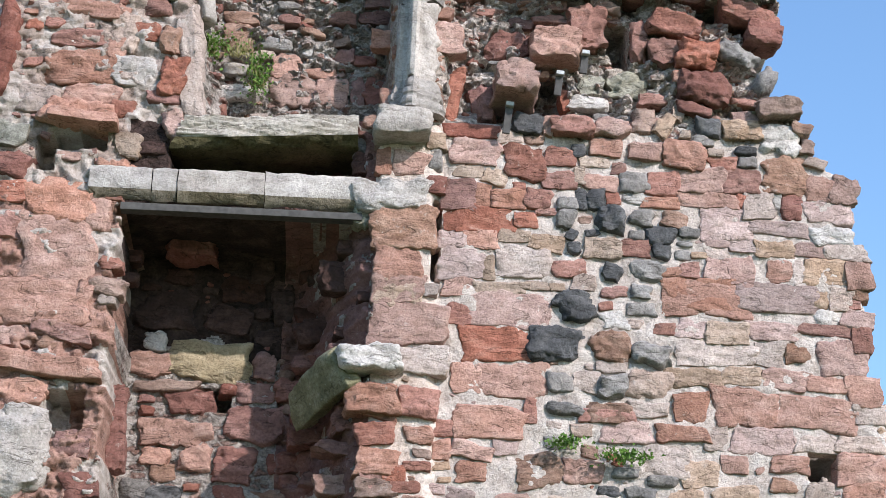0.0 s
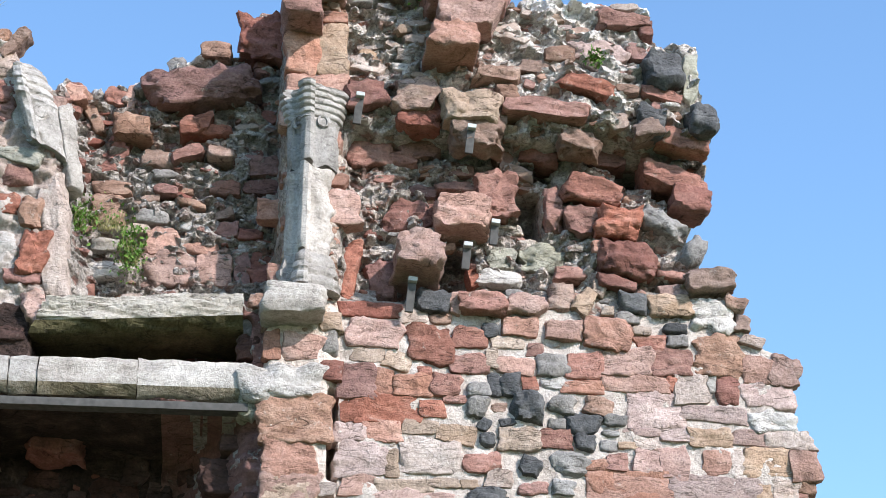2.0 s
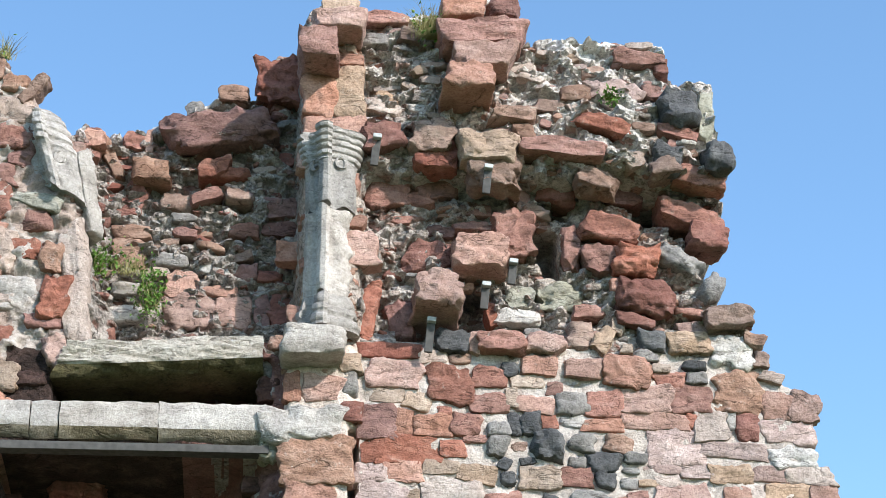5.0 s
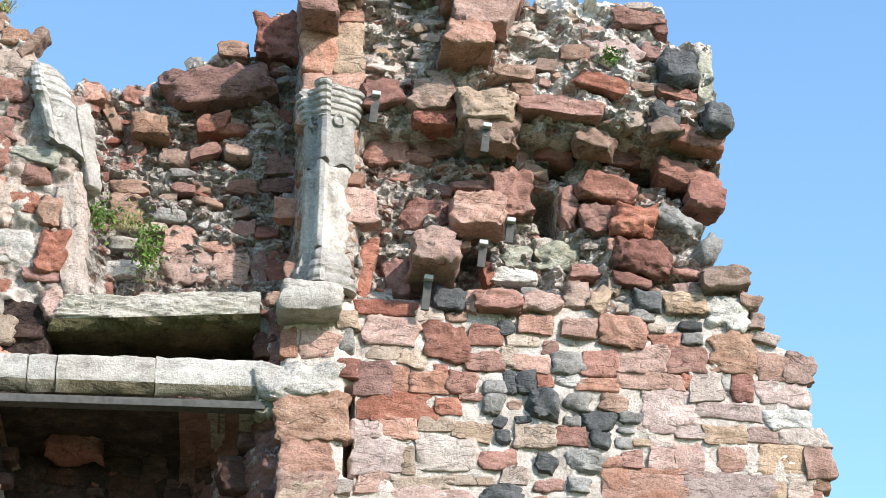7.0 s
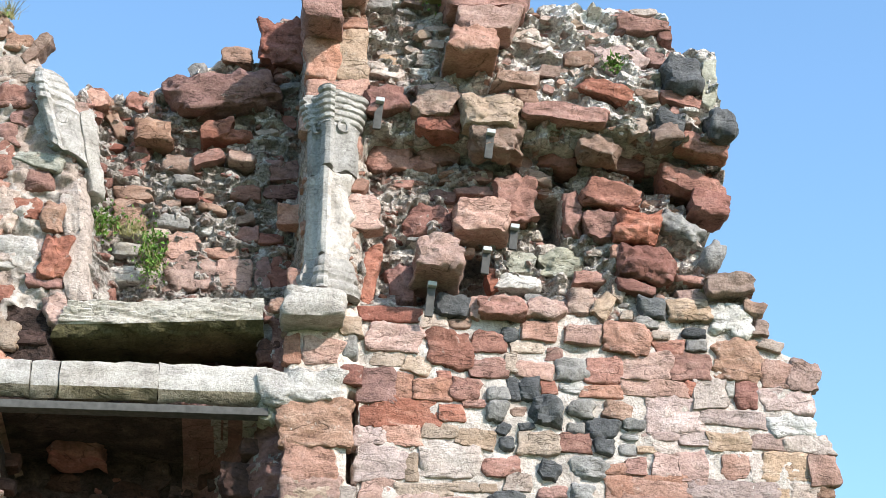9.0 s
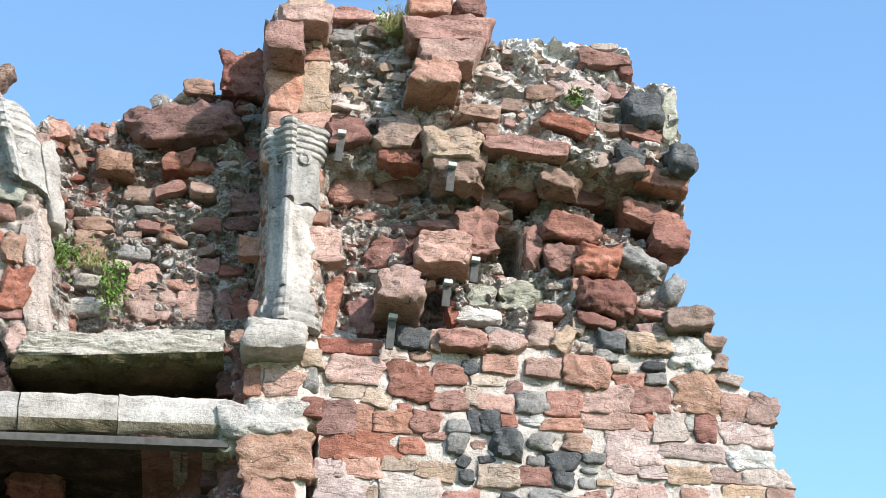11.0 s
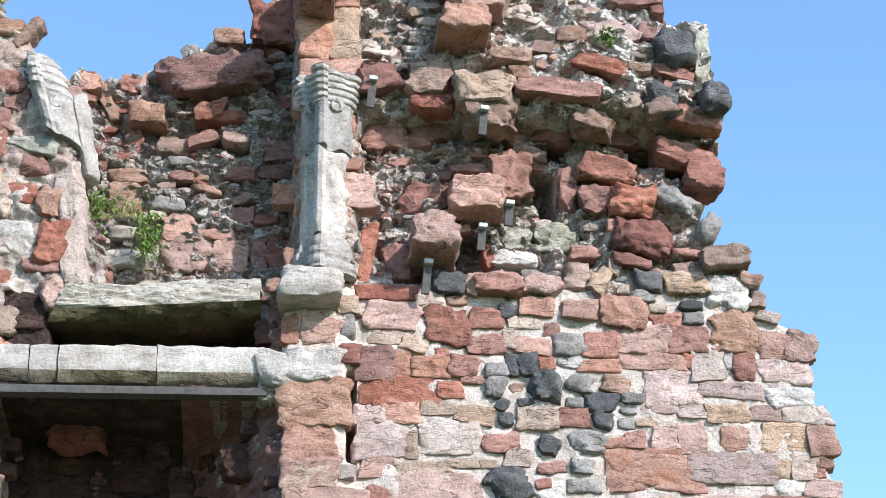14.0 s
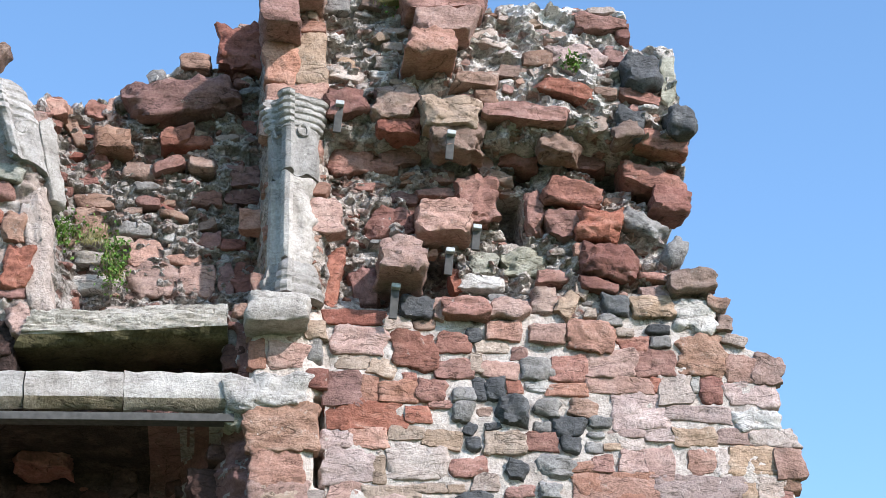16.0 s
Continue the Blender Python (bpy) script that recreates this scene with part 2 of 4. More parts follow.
BAR = plain_material("dull_grey_steel_bar", (0.07, 0.066, 0.062), 0.75, 0.0, 25, 0.3, 0.1)
LEAF = plain_material("weed_leaf", (0.1, 0.19, 0.03), 0.55, 0, 22, 0.5, 0.0)
STRAW = plain_material("dry_grass", (0.3, 0.27, 0.12), 0.8, 0, 20, 0.35, 0.0)
TURF = plain_material("mown_turf", (0.07, 0.1, 0.03), 0.95, 0, 3, 0.4, 0.6)

# ---- the wall's form ----
def step(a, b, v):
    """0 below a, 1 above b, smooth between."""
    s = min(1.0, max(0.0, (v - a) / (b - a)))
    return s * s * (3 - 2 * s)


def left_edge(z):
    """The edge at which the left wall ends and the upper recess begins."""
    return -2.30 - 0.11 * (z - 6.9)


def depth(x, z):
    """How far the masonry's face lies behind the main face of the wall."""
    y = 0.0
    # pier that carries the column
    side = 0.1 * step(6.75, 6.85, z)
    y -= 0.07 * step(-1.04 + side, -1.0 + side, x) * (1 - step(-0.64, -0.56, x))
    # rough core, laid bare above the facing: it hangs over in a ragged lip, hollow underneath
    bare = step(6.8, 7.0, z) * step(-0.58, -0.5, x)
    lip = 7.97 + 0.07 * noise.noise(Vector((x * 4.0, 1.7, 0.3))) + 0.03 * noise.noise(Vector((x * 13.0, 6.7, 0.3)))
    under = 1 - step(lip - 0.02, lip + 0.05, z)
    y += bare * 0.15 * (1 - step(0.7, 1.2, x)) * under
    y += bare * 0.13 * step(0.75, 1.15, x) * step(7.3, 7.75, z) * under * (1 - step(1.7, 1.85, x))
    y -= bare * (1 - under) * (0.09 * step(-0.35, 0.1, x) + 0.07 * step(0.4, 0.9, x)) * (1 - 0.6 * step(8.2, 8.9, z))
    # upper recess with its splayed reveal
    up = step(6.74, 6.76, z)
    e = left_edge(z)
    y += up * 0.45 * step(e - 0.04, e + 0.2, x) * (1 - step(-1.09 + side, -1.03 + side, x))
    # slot between slab and lintel
    y += 1.0 * step(6.36, 6.38, z) * (1 - step(6.64, 6.68, z)) * step(-2.45, -2.4, x) * (1 - step(-1.18, -1.1, x))
    # lower recess, its right reveal splayed
    low = 1 - step(6.05, 6.1, z)
    y += low * 0.95 * step(-2.77, -2.72, x) * (1 - step(-1.6, -1.0, x))
    return y


def region(x, z):
    if (-0.98 if z > 6.8 else -1.04 if z > 6.1 else -1.02) < x < -0.58:
        return "pier"
    if x >= -0.58:
        return "core" if z > 6.95 else "facing"
    if z > 6.7:
        return "upper" if x > left_edge(z) else "left"
    if x > -2.75:
        return "lower"
    return "left"

XMIN, XMAX, ZMIN, ZMAX, CELL = -4.3, 2.9, 3.5, 9.75, 0.015
BED = 0.02
THICK = 1.6
# the ruin's outline against the sky, from the far left over the recess to the far right
TOP_LINE = [(-4.8, 9.3), (-3.6, 9.25), (-3.13, 8.90), (-2.98, 8.85), (-2.89, 8.73), (-2.79, 8.62), (-2.69, 8.51), (-2.64, 8.41), (-2.53, 8.34), (-2.46, 8.29), (-2.42, 8.48), (-2.29, 8.50), (-2.12, 8.48), (-1.98, 8.56), (-1.81, 8.59), (-1.70, 8.72), (-1.49, 8.81), (-1.28, 8.81), (-1.24, 9.08), (-0.99, 9.16), (-0.87, 9.26), (-0.55, 9.27), (-0.24, 9.25), (-0.02, 9.25), (0.01, 9.44), (0.51, 9.46), (0.51, 9.10)]
END_LINE = [(0.50, 9.04), (0.98, 9.04), (1.18, 9.07), (1.49, 9.03), (1.50, 8.85), (1.59, 8.76), (1.77, 8.71), (1.79, 8.39), (1.84, 8.33), (1.76, 8.13), (1.84, 7.99), (1.84, 7.76), (1.59, 7.63), (1.63, 7.48), (1.59, 7.38), (1.78, 7.27), (1.77, 7.15), (1.91, 7.12), (1.87, 7.01), (1.99, 6.84), (2.04, 6.72), (2.10, 6.62), (2.32, 6.54), (2.31, 6.42), (2.26, 6.33), (2.24, 6.06), (2.35, 5.97), (2.39, 5.83), (2.36, 5.68), (2.33, 5.85), (2.38, 5.57), (2.35, 5.14), (2.42, 5.01), (2.47, 4.81), (2.57, 4.26)]
OUTLINE = [(XMIN - 0.5, ZMIN - 1)] + TOP_LINE + END_LINE + [(2.75, ZMIN - 1)]


def inside_distance(px, pz):
    """Signed distance to the outline (positive inside), for arrays."""
    best = np.full(px.shape, 1e9)
    odd = np.zeros(px.shape, bool)
    for (ax, az), (bx, bz) in zip(OUTLINE, OUTLINE[1:] + OUTLINE[:1]):
        ex, ez = bx - ax, bz - az
        s = np.clip(((px - ax) * ex + (pz - az) * ez) / (ex * ex + ez * ez + 1e-12), 0, 1)
        best = np.minimum(best, np.hypot(px - ax - s * ex, pz - az - s * ez))
        cross = ((az > pz) != (bz > pz)) & (px < (bx - ax) * (pz - az) / (bz - az if bz != az else 1e-9) + ax)
        odd ^= cross
    return np.where(odd, best, -best)


def lumps(x, z):
    """Unevenness of the face, in metres: small on the facing, deep on the bare core."""
    where = region(x, z)
    big = {"facing": 0.02, "pier": 0.02, "core": 0.075, "upper": 0.065, "left": 0.03, "lower": 0.03}[where]
    a = noise.fractal(Vector((x * 4.5, z * 5.5, 3.1)), 0.9, 2.1, 4) * big
    if where == "lower" and x > -1.66 and z < 5.98:
        a += (noise.ridged_multi_fractal(Vector((x * 4 + z * 1.5, z * 4, 5.7)), 0.8, 2.3, 6, 1.0, 2.0) - 1.1) * 0.09
    if where in ("core", "upper", "left"):
        k = (0.7 if z < 5.3 else 0.5) if where == "left" else 1.0
        a += k * (noise.ridged_multi_fractal(Vector((x * 5, z * 9, 0.7)), 0.8, 2.3, 5, 1.0, 2.0) - 1.1) * 0.065
        a += k * noise.cell(Vector((x * 13 + noise.noise(Vector((x * 9, z * 9, 0))), z * 21 + noise.noise(Vector((x * 9, z * 9, 4))), 2))) * 0.035
        a += k * (noise.ridged_multi_fractal(Vector((x * 14, z * 22, 3.7)), 0.9, 2.2, 3, 1.0, 2.0) - 1.0) * 0.02
    a += noise.noise(Vector((x * 34, z * 40, 8.0))) * 0.008
    return a


HOLLOWS = []
for low, high in (((-3.159, 4.478), (-2.896, 4.758)), ((-2.229, 4.903), (-1.987, 5.063)), ((-0.64, 5.62), (-0.565, 6.2)),
                  ((0.117, 6.993), (0.251, 7.334)), ((1.461, 7.651), (1.649, 7.801)), ((-3.254, 6.474), (-2.899, 6.620)), ((-3.374, 6.309), (-3.243, 6.567)),
                  ((1.2, 7.75), (1.5, 7.92)), ((0.6, 7.8), (0.8, 7.88)), ((0.58, 7.32), (0.74, 7.68))):
    HOLLOWS.append((low[0], high[0], low[1], high[1]))


def where_cavity(x, z):
    """The hollows in the masonry: under the corbels, and where stones have fallen out."""
    if -0.33 < x < 0.3 and 6.84 + 0.06 * x < z < 7.16 + 0.3 * x:
        return True
    return any(a < x < b and c < z < d for a, b, c, d in HOLLOWS)


HOLE_X, HOLE_Z, HOLE_W, HOLE_H = 1.931, 4.344, 0.228, 0.210
WALLS = {}
for key, nm, lab in (
        ("facing", "wall_facing", "red sandstone rubble wall face with pale lime mortar"),
        ("core", "wall_core", "bare rough rubble core of a ruined red sandstone wall"),
        ("pier", "wall_pier", "red sandstone pier beside the ruined fireplaces"),
        ("upper", "wall_upper_recess", "rough back wall of the upper ruined fireplace recess"),
        ("lower", "wall_lower_recess", "shaded back wall of the lower fireplace recess"),
        ("left", "wall_left", "weathered red sandstone wall with crumbling mortar")):
    ob = new(nm, bpy.data.meshes.new(nm))
    WALLS[key] = tagged(ob, lab, "wall", kind="structure")


def build_walls():
    nx, nz = int((XMAX - XMIN) / CELL) + 1, int((ZMAX - ZMIN) / CELL) + 1
    xs, zs = XMIN + np.arange(nx) * CELL, ZMIN + np.arange(nz) * CELL
    gx, gz = np.meshgrid(xs, zs, indexing="ij")
    wob = np.array([[noise.noise(Vector((x * 9, z * 9, 5.0))) for z in zs] for x in xs])
    d = inside_distance(gx, gz) + wob * 0.035
    co = []
    for i in range(nx):
        for j in range(nz):
            x, z = xs[i], zs[j]
            y = depth(x + 0.05 * noise.noise(Vector((2.0, z * 5, x * 2))) + 0.02 * noise.noise(Vector((7.0, z * 17, x * 4))), z + 0.02 * noise.noise(Vector((x * 6, 4.0, z)))) - lumps(x, z)
            if HOLE_X < x < HOLE_X + HOLE_W and HOLE_Z < z < HOLE_Z + HOLE_H:
                y += 1.3
            if where_cavity(x, z):
                y += 0.35
            if d[i, j] < 0.04:
                s = min(1.0, (0.04 - d[i, j]) / 0.09)
                y += (THICK - y) * s ** 2.2
            co.append((x + 0.006 * noise.noise(Vector((x * 30, z * 30, 1))), min(y, THICK), z))
    quads = {k: [] for k in WALLS}
    for i in range(nx - 1):
        for j in range(nz - 1):
            if max(d[i, j], d[i + 1, j], d[i, j + 1], d[i + 1, j + 1]) > -0.05:
                a = i * nz + j
                quads[region(xs[i], zs[j])].append((a, a + nz, a + nz + 1, a + 1))
    for key, faces in quads.items():
        used = sorted({v for f in faces for v in f})
        place = {v: n for n, v in enumerate(used)}
        me = WALLS[key].data
        me.from_pydata([co[v] for v in used], [], [tuple(place[v] for v in f) for f in faces])
        me.materials.append({"core": CORE, "upper": CORE, "lower": SOOT_SHADE}.get(key, MORTAR))
        me.polygons.foreach_set("use_smooth", [key not in ("core", "upper")] * len(me.polygons))
        if key == "facing":
            me.materials.append(CORE)
            me.polygons.foreach_set("material_index", [1 if zs[f[0] % nz] + 0.12 * noise.noise(Vector((xs[f[0] // nz] * 6, 0, zs[f[0] % nz] * 6))) > 6.74 else 0 for f in faces])
        if key == "core":
            me.materials.append(PALE_CORE)
            me.materials.append(LIME)
            me.polygons.foreach_set("material_index", [2 if d[f[0] // nz, f[0] % nz] < 0.11 + 0.1 * wob[f[0] // nz, f[0] % nz] and zs[f[0] % nz] > 8.8 else
                                                       1 if zs[f[0] % nz] + 0.3 * noise.noise(Vector((xs[f[0] // nz] * 3, 0, zs[f[0] % nz] * 3))) > 8.05 and xs[f[0] // nz] > -0.2 else 0 for f in faces])
        if key == "upper":
            me.materials.append(LIME)
            me.polygons.foreach_set("material_index", [1 if d[f[0] // nz, f[0] % nz] < 0.06 + 0.1 * wob[f[0] // nz, f[0] % nz] and zs[f[0] % nz] > 8.2 else 0 for f in faces])
        if key == "left":
            me.materials.append(STONE["o"])
            me.materials.append(STONE["n"])
            me.polygons.foreach_set("material_index", [(2 if noise.noise(Vector((xs[f[0] // nz] * 4, zs[f[0] % nz] * 4, 9))) > 0.0 else 0) if zs[f[0] % nz] > 6.15 else 1 if noise.noise(Vector((xs[f[0] // nz] * 3, zs[f[0] % nz] * 3, 9))) > -0.15 else 0 for f in faces])
        if key == "lower":
            me.materials.append(STONE["d"])
            me.materials.append(CORE)
            # mortar with painted shade above about 5.3 m, paler core mortar below
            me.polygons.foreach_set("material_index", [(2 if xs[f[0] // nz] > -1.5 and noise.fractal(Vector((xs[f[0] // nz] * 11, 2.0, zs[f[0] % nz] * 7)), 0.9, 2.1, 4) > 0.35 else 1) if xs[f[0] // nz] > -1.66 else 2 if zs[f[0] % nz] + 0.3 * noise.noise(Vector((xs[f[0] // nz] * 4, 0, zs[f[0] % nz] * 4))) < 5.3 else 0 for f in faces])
        if key == "pier":
            me.materials.append(CORE)
            me.polygons.foreach_set("material_index", [1 if zs[f[0] % nz] > 6.75 else 0 for f in faces])


build_walls()


def mesh_object(name, verts, faces, material, parent=None, label="", smooth=True):
    me = bpy.data.meshes.new(name)
    me.from_pydata(verts, [], faces)
    me.materials.append(material)
    if smooth:
        me.polygons.foreach_set("use_smooth", [True] * len(me.polygons))
        me.set_sharp_from_angle(angle=radians(46))
    ob = new(name, me)
    ob.parent = parent
    return tagged(ob, label)


def box_lattice(n):
    """Points and quads of a cube's skin with n cells along each edge, from -1 to 1."""
    index, pts, faces = {}, [], []

    def at(p):
        if p not in index:
            index[p] = len(pts)
            pts.append([2 * c / n - 1 for c in p])
        return index[p]
    for axis in range(3):
        for side in (0, n):
            for a in range(n):
                for b in range(n):
                    q = []
                    for da, db in ((0, 0), (1, 0), (1, 1), (0, 1)):
                        p = [0, 0, 0]
                        p[axis], p[(axis + 1) % 3], p[(axis + 2) % 3] = side, a + da, b + db
                        q.append(at(tuple(p)))
                    faces.append(tuple(q if side else q[::-1]))
    return np.array(pts), faces


LATTICE = {n: box_lattice(n) for n in (3, 4, 8, 10, 14)}


def rock_points(w, d, h, seed, square=9.0, rough=1.0, n=7, chops=5, bedding=0.5):
    """A hewn or natural stone: a block with knocked-off corners, tilted faces and bedding ridges."""
    rng = random.Random(seed)
    pts, faces = LATTICE[n]
    k = square
    q = pts / (np.abs(pts) ** k).sum(1, keepdims=True) ** (1 / k)
    taper, lean, skew = rng.uniform(-0.12, 0.12), rng.uniform(-0.12, 0.12), rng.uniform(-0.14, 0.14)
    half = np.array((w, d, h)) / 2
    q = np.stack((q[:, 0] * (1 + taper * q[:, 2]) + lean * q[:, 2], q[:, 1], q[:, 2] * (1 + skew * q[:, 0])), 1) * half
    # uneven outline: no edge quite straight or square
    sway = 0.22 * min(w, h) * min(1.0, 0.55 * rough)
    q[:, 0] += [sway * (noise.noise(Vector((seed * 3.1, z * 2.2 / h, 0.0))) + 0.4 * noise.noise(Vector((seed, z * 7 / h, 5.0)))) for z in q[:, 2]]
    q[:, 2] += [sway * 0.8 * (noise.noise(Vector((x * 2.2 / w, seed * 2.7, 9.0))) + 0.4 * noise.noise(Vector((x * 7 / w, seed, 2.0)))) for x in q[:, 0]]
    small = min(w, h, d)
    # split faces: what stands beyond a plane is knocked back to it
    for c in range(chops):
        if c % 3 == 0:
            nv = np.array((rng.uniform(-0.25, 0.25), -1.0, rng.uniform(-0.12, 0.3)))
            keep = rng.uniform(0.86, 0.97)
        else:
            nv = np.array((rng.choice((-1, 1)) * rng.uniform(0.2, 1) / w, -rng.uniform(0.15, 1) / d, rng.choice((-1, 1)) * rng.uniform(0.1, 1) / h))
            keep = rng.uniform(0.72, 0.95) if rough > 1.1 else rng.uniform(0.84, 0.98)
        nv = nv / np.linalg.norm(nv)
        reach = np.abs(nv) @ half * keep
        over = np.maximum(0, q @ nv - reach)
        q = q - over[:, None] * nv
    out = []
    for (px, py, pz), (x, y, z) in zip(q, pts):
        a = noise.fractal(Vector((px * 9 + seed * 1.7, py * 9, pz * 11 - seed)), 1.0, 2.0, 3) * 0.075 * small * rough
        ridge = noise.noise(Vector((px * 3 + seed, seed * 2.3, pz * 24))) * 0.06 * small * bedding
        e = noise.noise(Vector((px * 26, py * 26 + seed, pz * 26))) * 0.045 * small * rough
        g = a + ridge + e
        out.append((px + x * g, py + y * g * 1.3, pz + z * g))
    return out, faces


COUNT = [0]
TAKEN = np.zeros((int((XMAX - XMIN) / BED) + 2, int((ZMAX - ZMIN) / BED) + 2), bool)


def stone(kind, x, z, w, h, proud=0.02, turn=0.0, square=9.0, name="stone", label="", follow=False):
    """One stone of the masonry, set into the face at x, z and standing proud of it."""
    COUNT[0] += 1
    where = region(x, z)
    if where in ("facing", "pier") and z < 6.6 and kind not in "gk":
        # faced work: close joints, nearly flush with the mortar
        proud, w, h = 0.012 + 0.3 * proud, w * 1.05, h * 1.05
    elif where == "left" and name == "stone":
        grow = 1.08 if z > 6.2 else 1.2
        proud, w, h = 0.01 + 0.6 * proud, w * grow, h * grow
    d = proud + 0.13
    if square == 9.0:
        square = 15.0
    n = 14 if max(w, h) > 0.26 else 8
    calm = where in ("facing", "pier") and proud < 0.07 and kind not in "gkwb" or name == "corbel"
    # stones high in the lower recess take the darker copy that carries painted shade
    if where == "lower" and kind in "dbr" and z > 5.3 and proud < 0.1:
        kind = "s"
    if kind in "gkw" and square > 5:
        square = 6.5
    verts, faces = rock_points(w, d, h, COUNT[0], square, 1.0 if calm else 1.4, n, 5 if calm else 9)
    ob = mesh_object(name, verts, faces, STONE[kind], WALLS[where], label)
    ob.matrix_world = pose(x, depth(x, z) - (lumps(x, z) if follow else 0) - proud + d / 2, z, 0, turn, 0)
    i, j = int((x - w / 2 - XMIN) / BED), int((z - h / 2 - ZMIN) / BED)
    TAKEN[max(0, i):max(0, i + int(w / BED) + 1), max(0, j):max(0, j + int(h / BED) + 1)] = True
    return ob


# ---- stones that stand out, bed by bed ----
stone("o", -0.987, 6.465, 0.103, 0.189, 0.01)
stone("o", -0.796, 6.459, 0.233, 0.168, 0.02)
stone("b", -0.865, 6.617, 0.365, 0.106, 0.00)
stone("t", -0.627, 6.634, 0.146, 0.128, 0.03)
stone("g", -0.628, 6.501, 0.115, 0.177, 0.02)
stone("p", -0.347, 6.584, 0.334, 0.184, 0.06, 5)
stone("r", -0.009, 6.526, 0.279, 0.234, 0.07)
stone("r", 0.244, 6.591, 0.223, 0.141, 0.04)
stone("k", 0.374, 6.640, 0.098, 0.095, 0.02)
stone("t", 0.484, 6.564, 0.208, 0.086, 0.02)
stone("o", 0.561, 6.666, 0.236, 0.129, 0.04)
stone("o", 0.835, 6.654, 0.237, 0.129, 0.05)
stone("t", -0.387, 6.443, 0.212, 0.084, 0.02)
stone("t", -0.203, 6.418, 0.176, 0.118, 0.04, 10)
stone("r", 0.236, 6.412, 0.256, 0.123, 0.05)
stone("t", 0.386, 6.450, 0.078, 0.127, 0.04)
stone("o", 0.528, 6.408, 0.244, 0.118, 0.05, 5)
stone("r", 0.652, 6.517, 0.106, 0.085, 0.04)
stone("g", 0.760, 6.417, 0.216, 0.149, 0.04)
stone("d", -0.616, 6.315, 0.133, 0.125, 0.04)
stone("d", -0.448, 6.266, 0.230, 0.221, 0.06)
stone("o", -0.290, 6.274, 0.115, 0.167, 0.04)
stone("o", -0.102, 6.256, 0.262, 0.146, 0.05)
stone("r", 0.099, 6.271, 0.181, 0.146, 0.06)
stone("g", 0.292, 6.239, 0.147, 0.109, 0.04)
stone("k", 0.399, 6.285, 0.085, 0.168, 0.02)
stone("k", 0.494, 6.275, 0.128, 0.155, 0.05)
stone("r", 0.617, 6.293, 0.097, 0.084, 0.02)
stone("r", -0.495, 6.096, 0.125, 0.185, 0.02)
stone("r", -0.274, 6.102, 0.390, 0.186, 0.02)
stone("r", 0.007, 6.105, 0.153, 0.112, 0.04)
stone("r", 0.152, 6.177, 0.147, 0.054, 0.02)
stone("g", 0.281, 6.129, 0.125, 0.144, 0.05, 20)
stone("k", 0.610, 6.128, 0.201, 0.207, 0.09, 0, 3)
stone("b", 0.420, 6.127, 0.097, 0.062, 0.02)
stone("g", 0.821, 6.156, 0.165, 0.119, 0.04, 10)
stone("w", 0.761, 6.311, 0.176, 0.106, 0.01)
stone("b", -0.820, 5.981, 0.439, 0.284, 0.06)
stone("o", -0.860, 5.726, 0.316, 0.260, 0.04)
stone("t", -0.843, 5.519, 0.325, 0.189, 0.04)
stone("p", -0.501, 5.938, 0.209, 0.131, 0.01)
stone("o", -0.295, 5.951, 0.224, 0.135, 0.02)
stone("t", -0.061, 5.986, 0.229, 0.090, 0.02)
stone("t", 0.159, 5.952, 0.228, 0.112, 0.02, 8)
stone("k", 0.329, 6.009, 0.067, 0.081, 0.04, 30)
stone("k", 0.346, 5.914, 0.096, 0.094, 0.04)
stone("t", 0.538, 5.925, 0.250, 0.144, 0.04)
stone("r", 0.769, 5.933, 0.193, 0.122, 0.05, 4)
stone("p", -0.426, 5.768, 0.309, 0.222, 0.02)
stone("t", -0.236, 5.746, 0.083, 0.174, 0.01)
stone("n", 0.008, 5.801, 0.380, 0.223, 0.02)
stone("r", 0.309, 5.771, 0.231, 0.119, 0.04, -10)
stone("k", 0.606, 5.754, 0.138, 0.122, 0.05, 15)
stone("g", 0.857, 5.771, 0.251, 0.149, 0.04, 8)
stone("o", -0.437, 5.601, 0.225, 0.120, 0.01)
stone("t", -0.154, 5.608, 0.358, 0.084, 0.01)
stone("t", 0.086, 5.636, 0.170, 0.064, 0.01)
stone("t", 0.235, 5.628, 0.106, 0.060, 0.02)
stone("k", 0.334, 5.539, 0.247, 0.126, 0.05, 5)
stone("g", 0.800, 5.625, 0.153, 0.101, 0.04)
stone("o", 1.113, 6.632, 0.300, 0.211, 0.06, 5)
stone("r", 1.383, 6.595, 0.199, 0.095, 0.05)
stone("b", 1.813, 6.533, 0.298, 0.263, 0.05, 5)
stone("t", 1.334, 6.669, 0.120, 0.065, 0.04)
stone("k", 1.553, 6.697, 0.160, 0.065, 0.04)
stone("g", 1.558, 6.614, 0.140, 0.095, 0.04)
stone("r", 0.962, 6.422, 0.236, 0.178, 0.06)
stone("o", 1.231, 6.455, 0.316, 0.171, 0.06)
stone("r", 1.512, 6.459, 0.258, 0.171, 0.05)
stone("o", 2.060, 6.434, 0.187, 0.184, 0.05, 4)
stone("o", 2.246, 6.431, 0.187, 0.197, 0.06, 4)
stone("o", 0.950, 6.279, 0.254, 0.084, 0.05)
stone("o", 1.274, 6.313, 0.413, 0.110, 0.04)
stone("r", 1.518, 6.321, 0.079, 0.098, 0.02)
stone("n", 1.635, 6.302, 0.210, 0.199, 0.04)
stone("w", 1.771, 6.349, 0.060, 0.149, 0.01)
stone("d", 1.870, 6.296, 0.147, 0.183, 0.02)
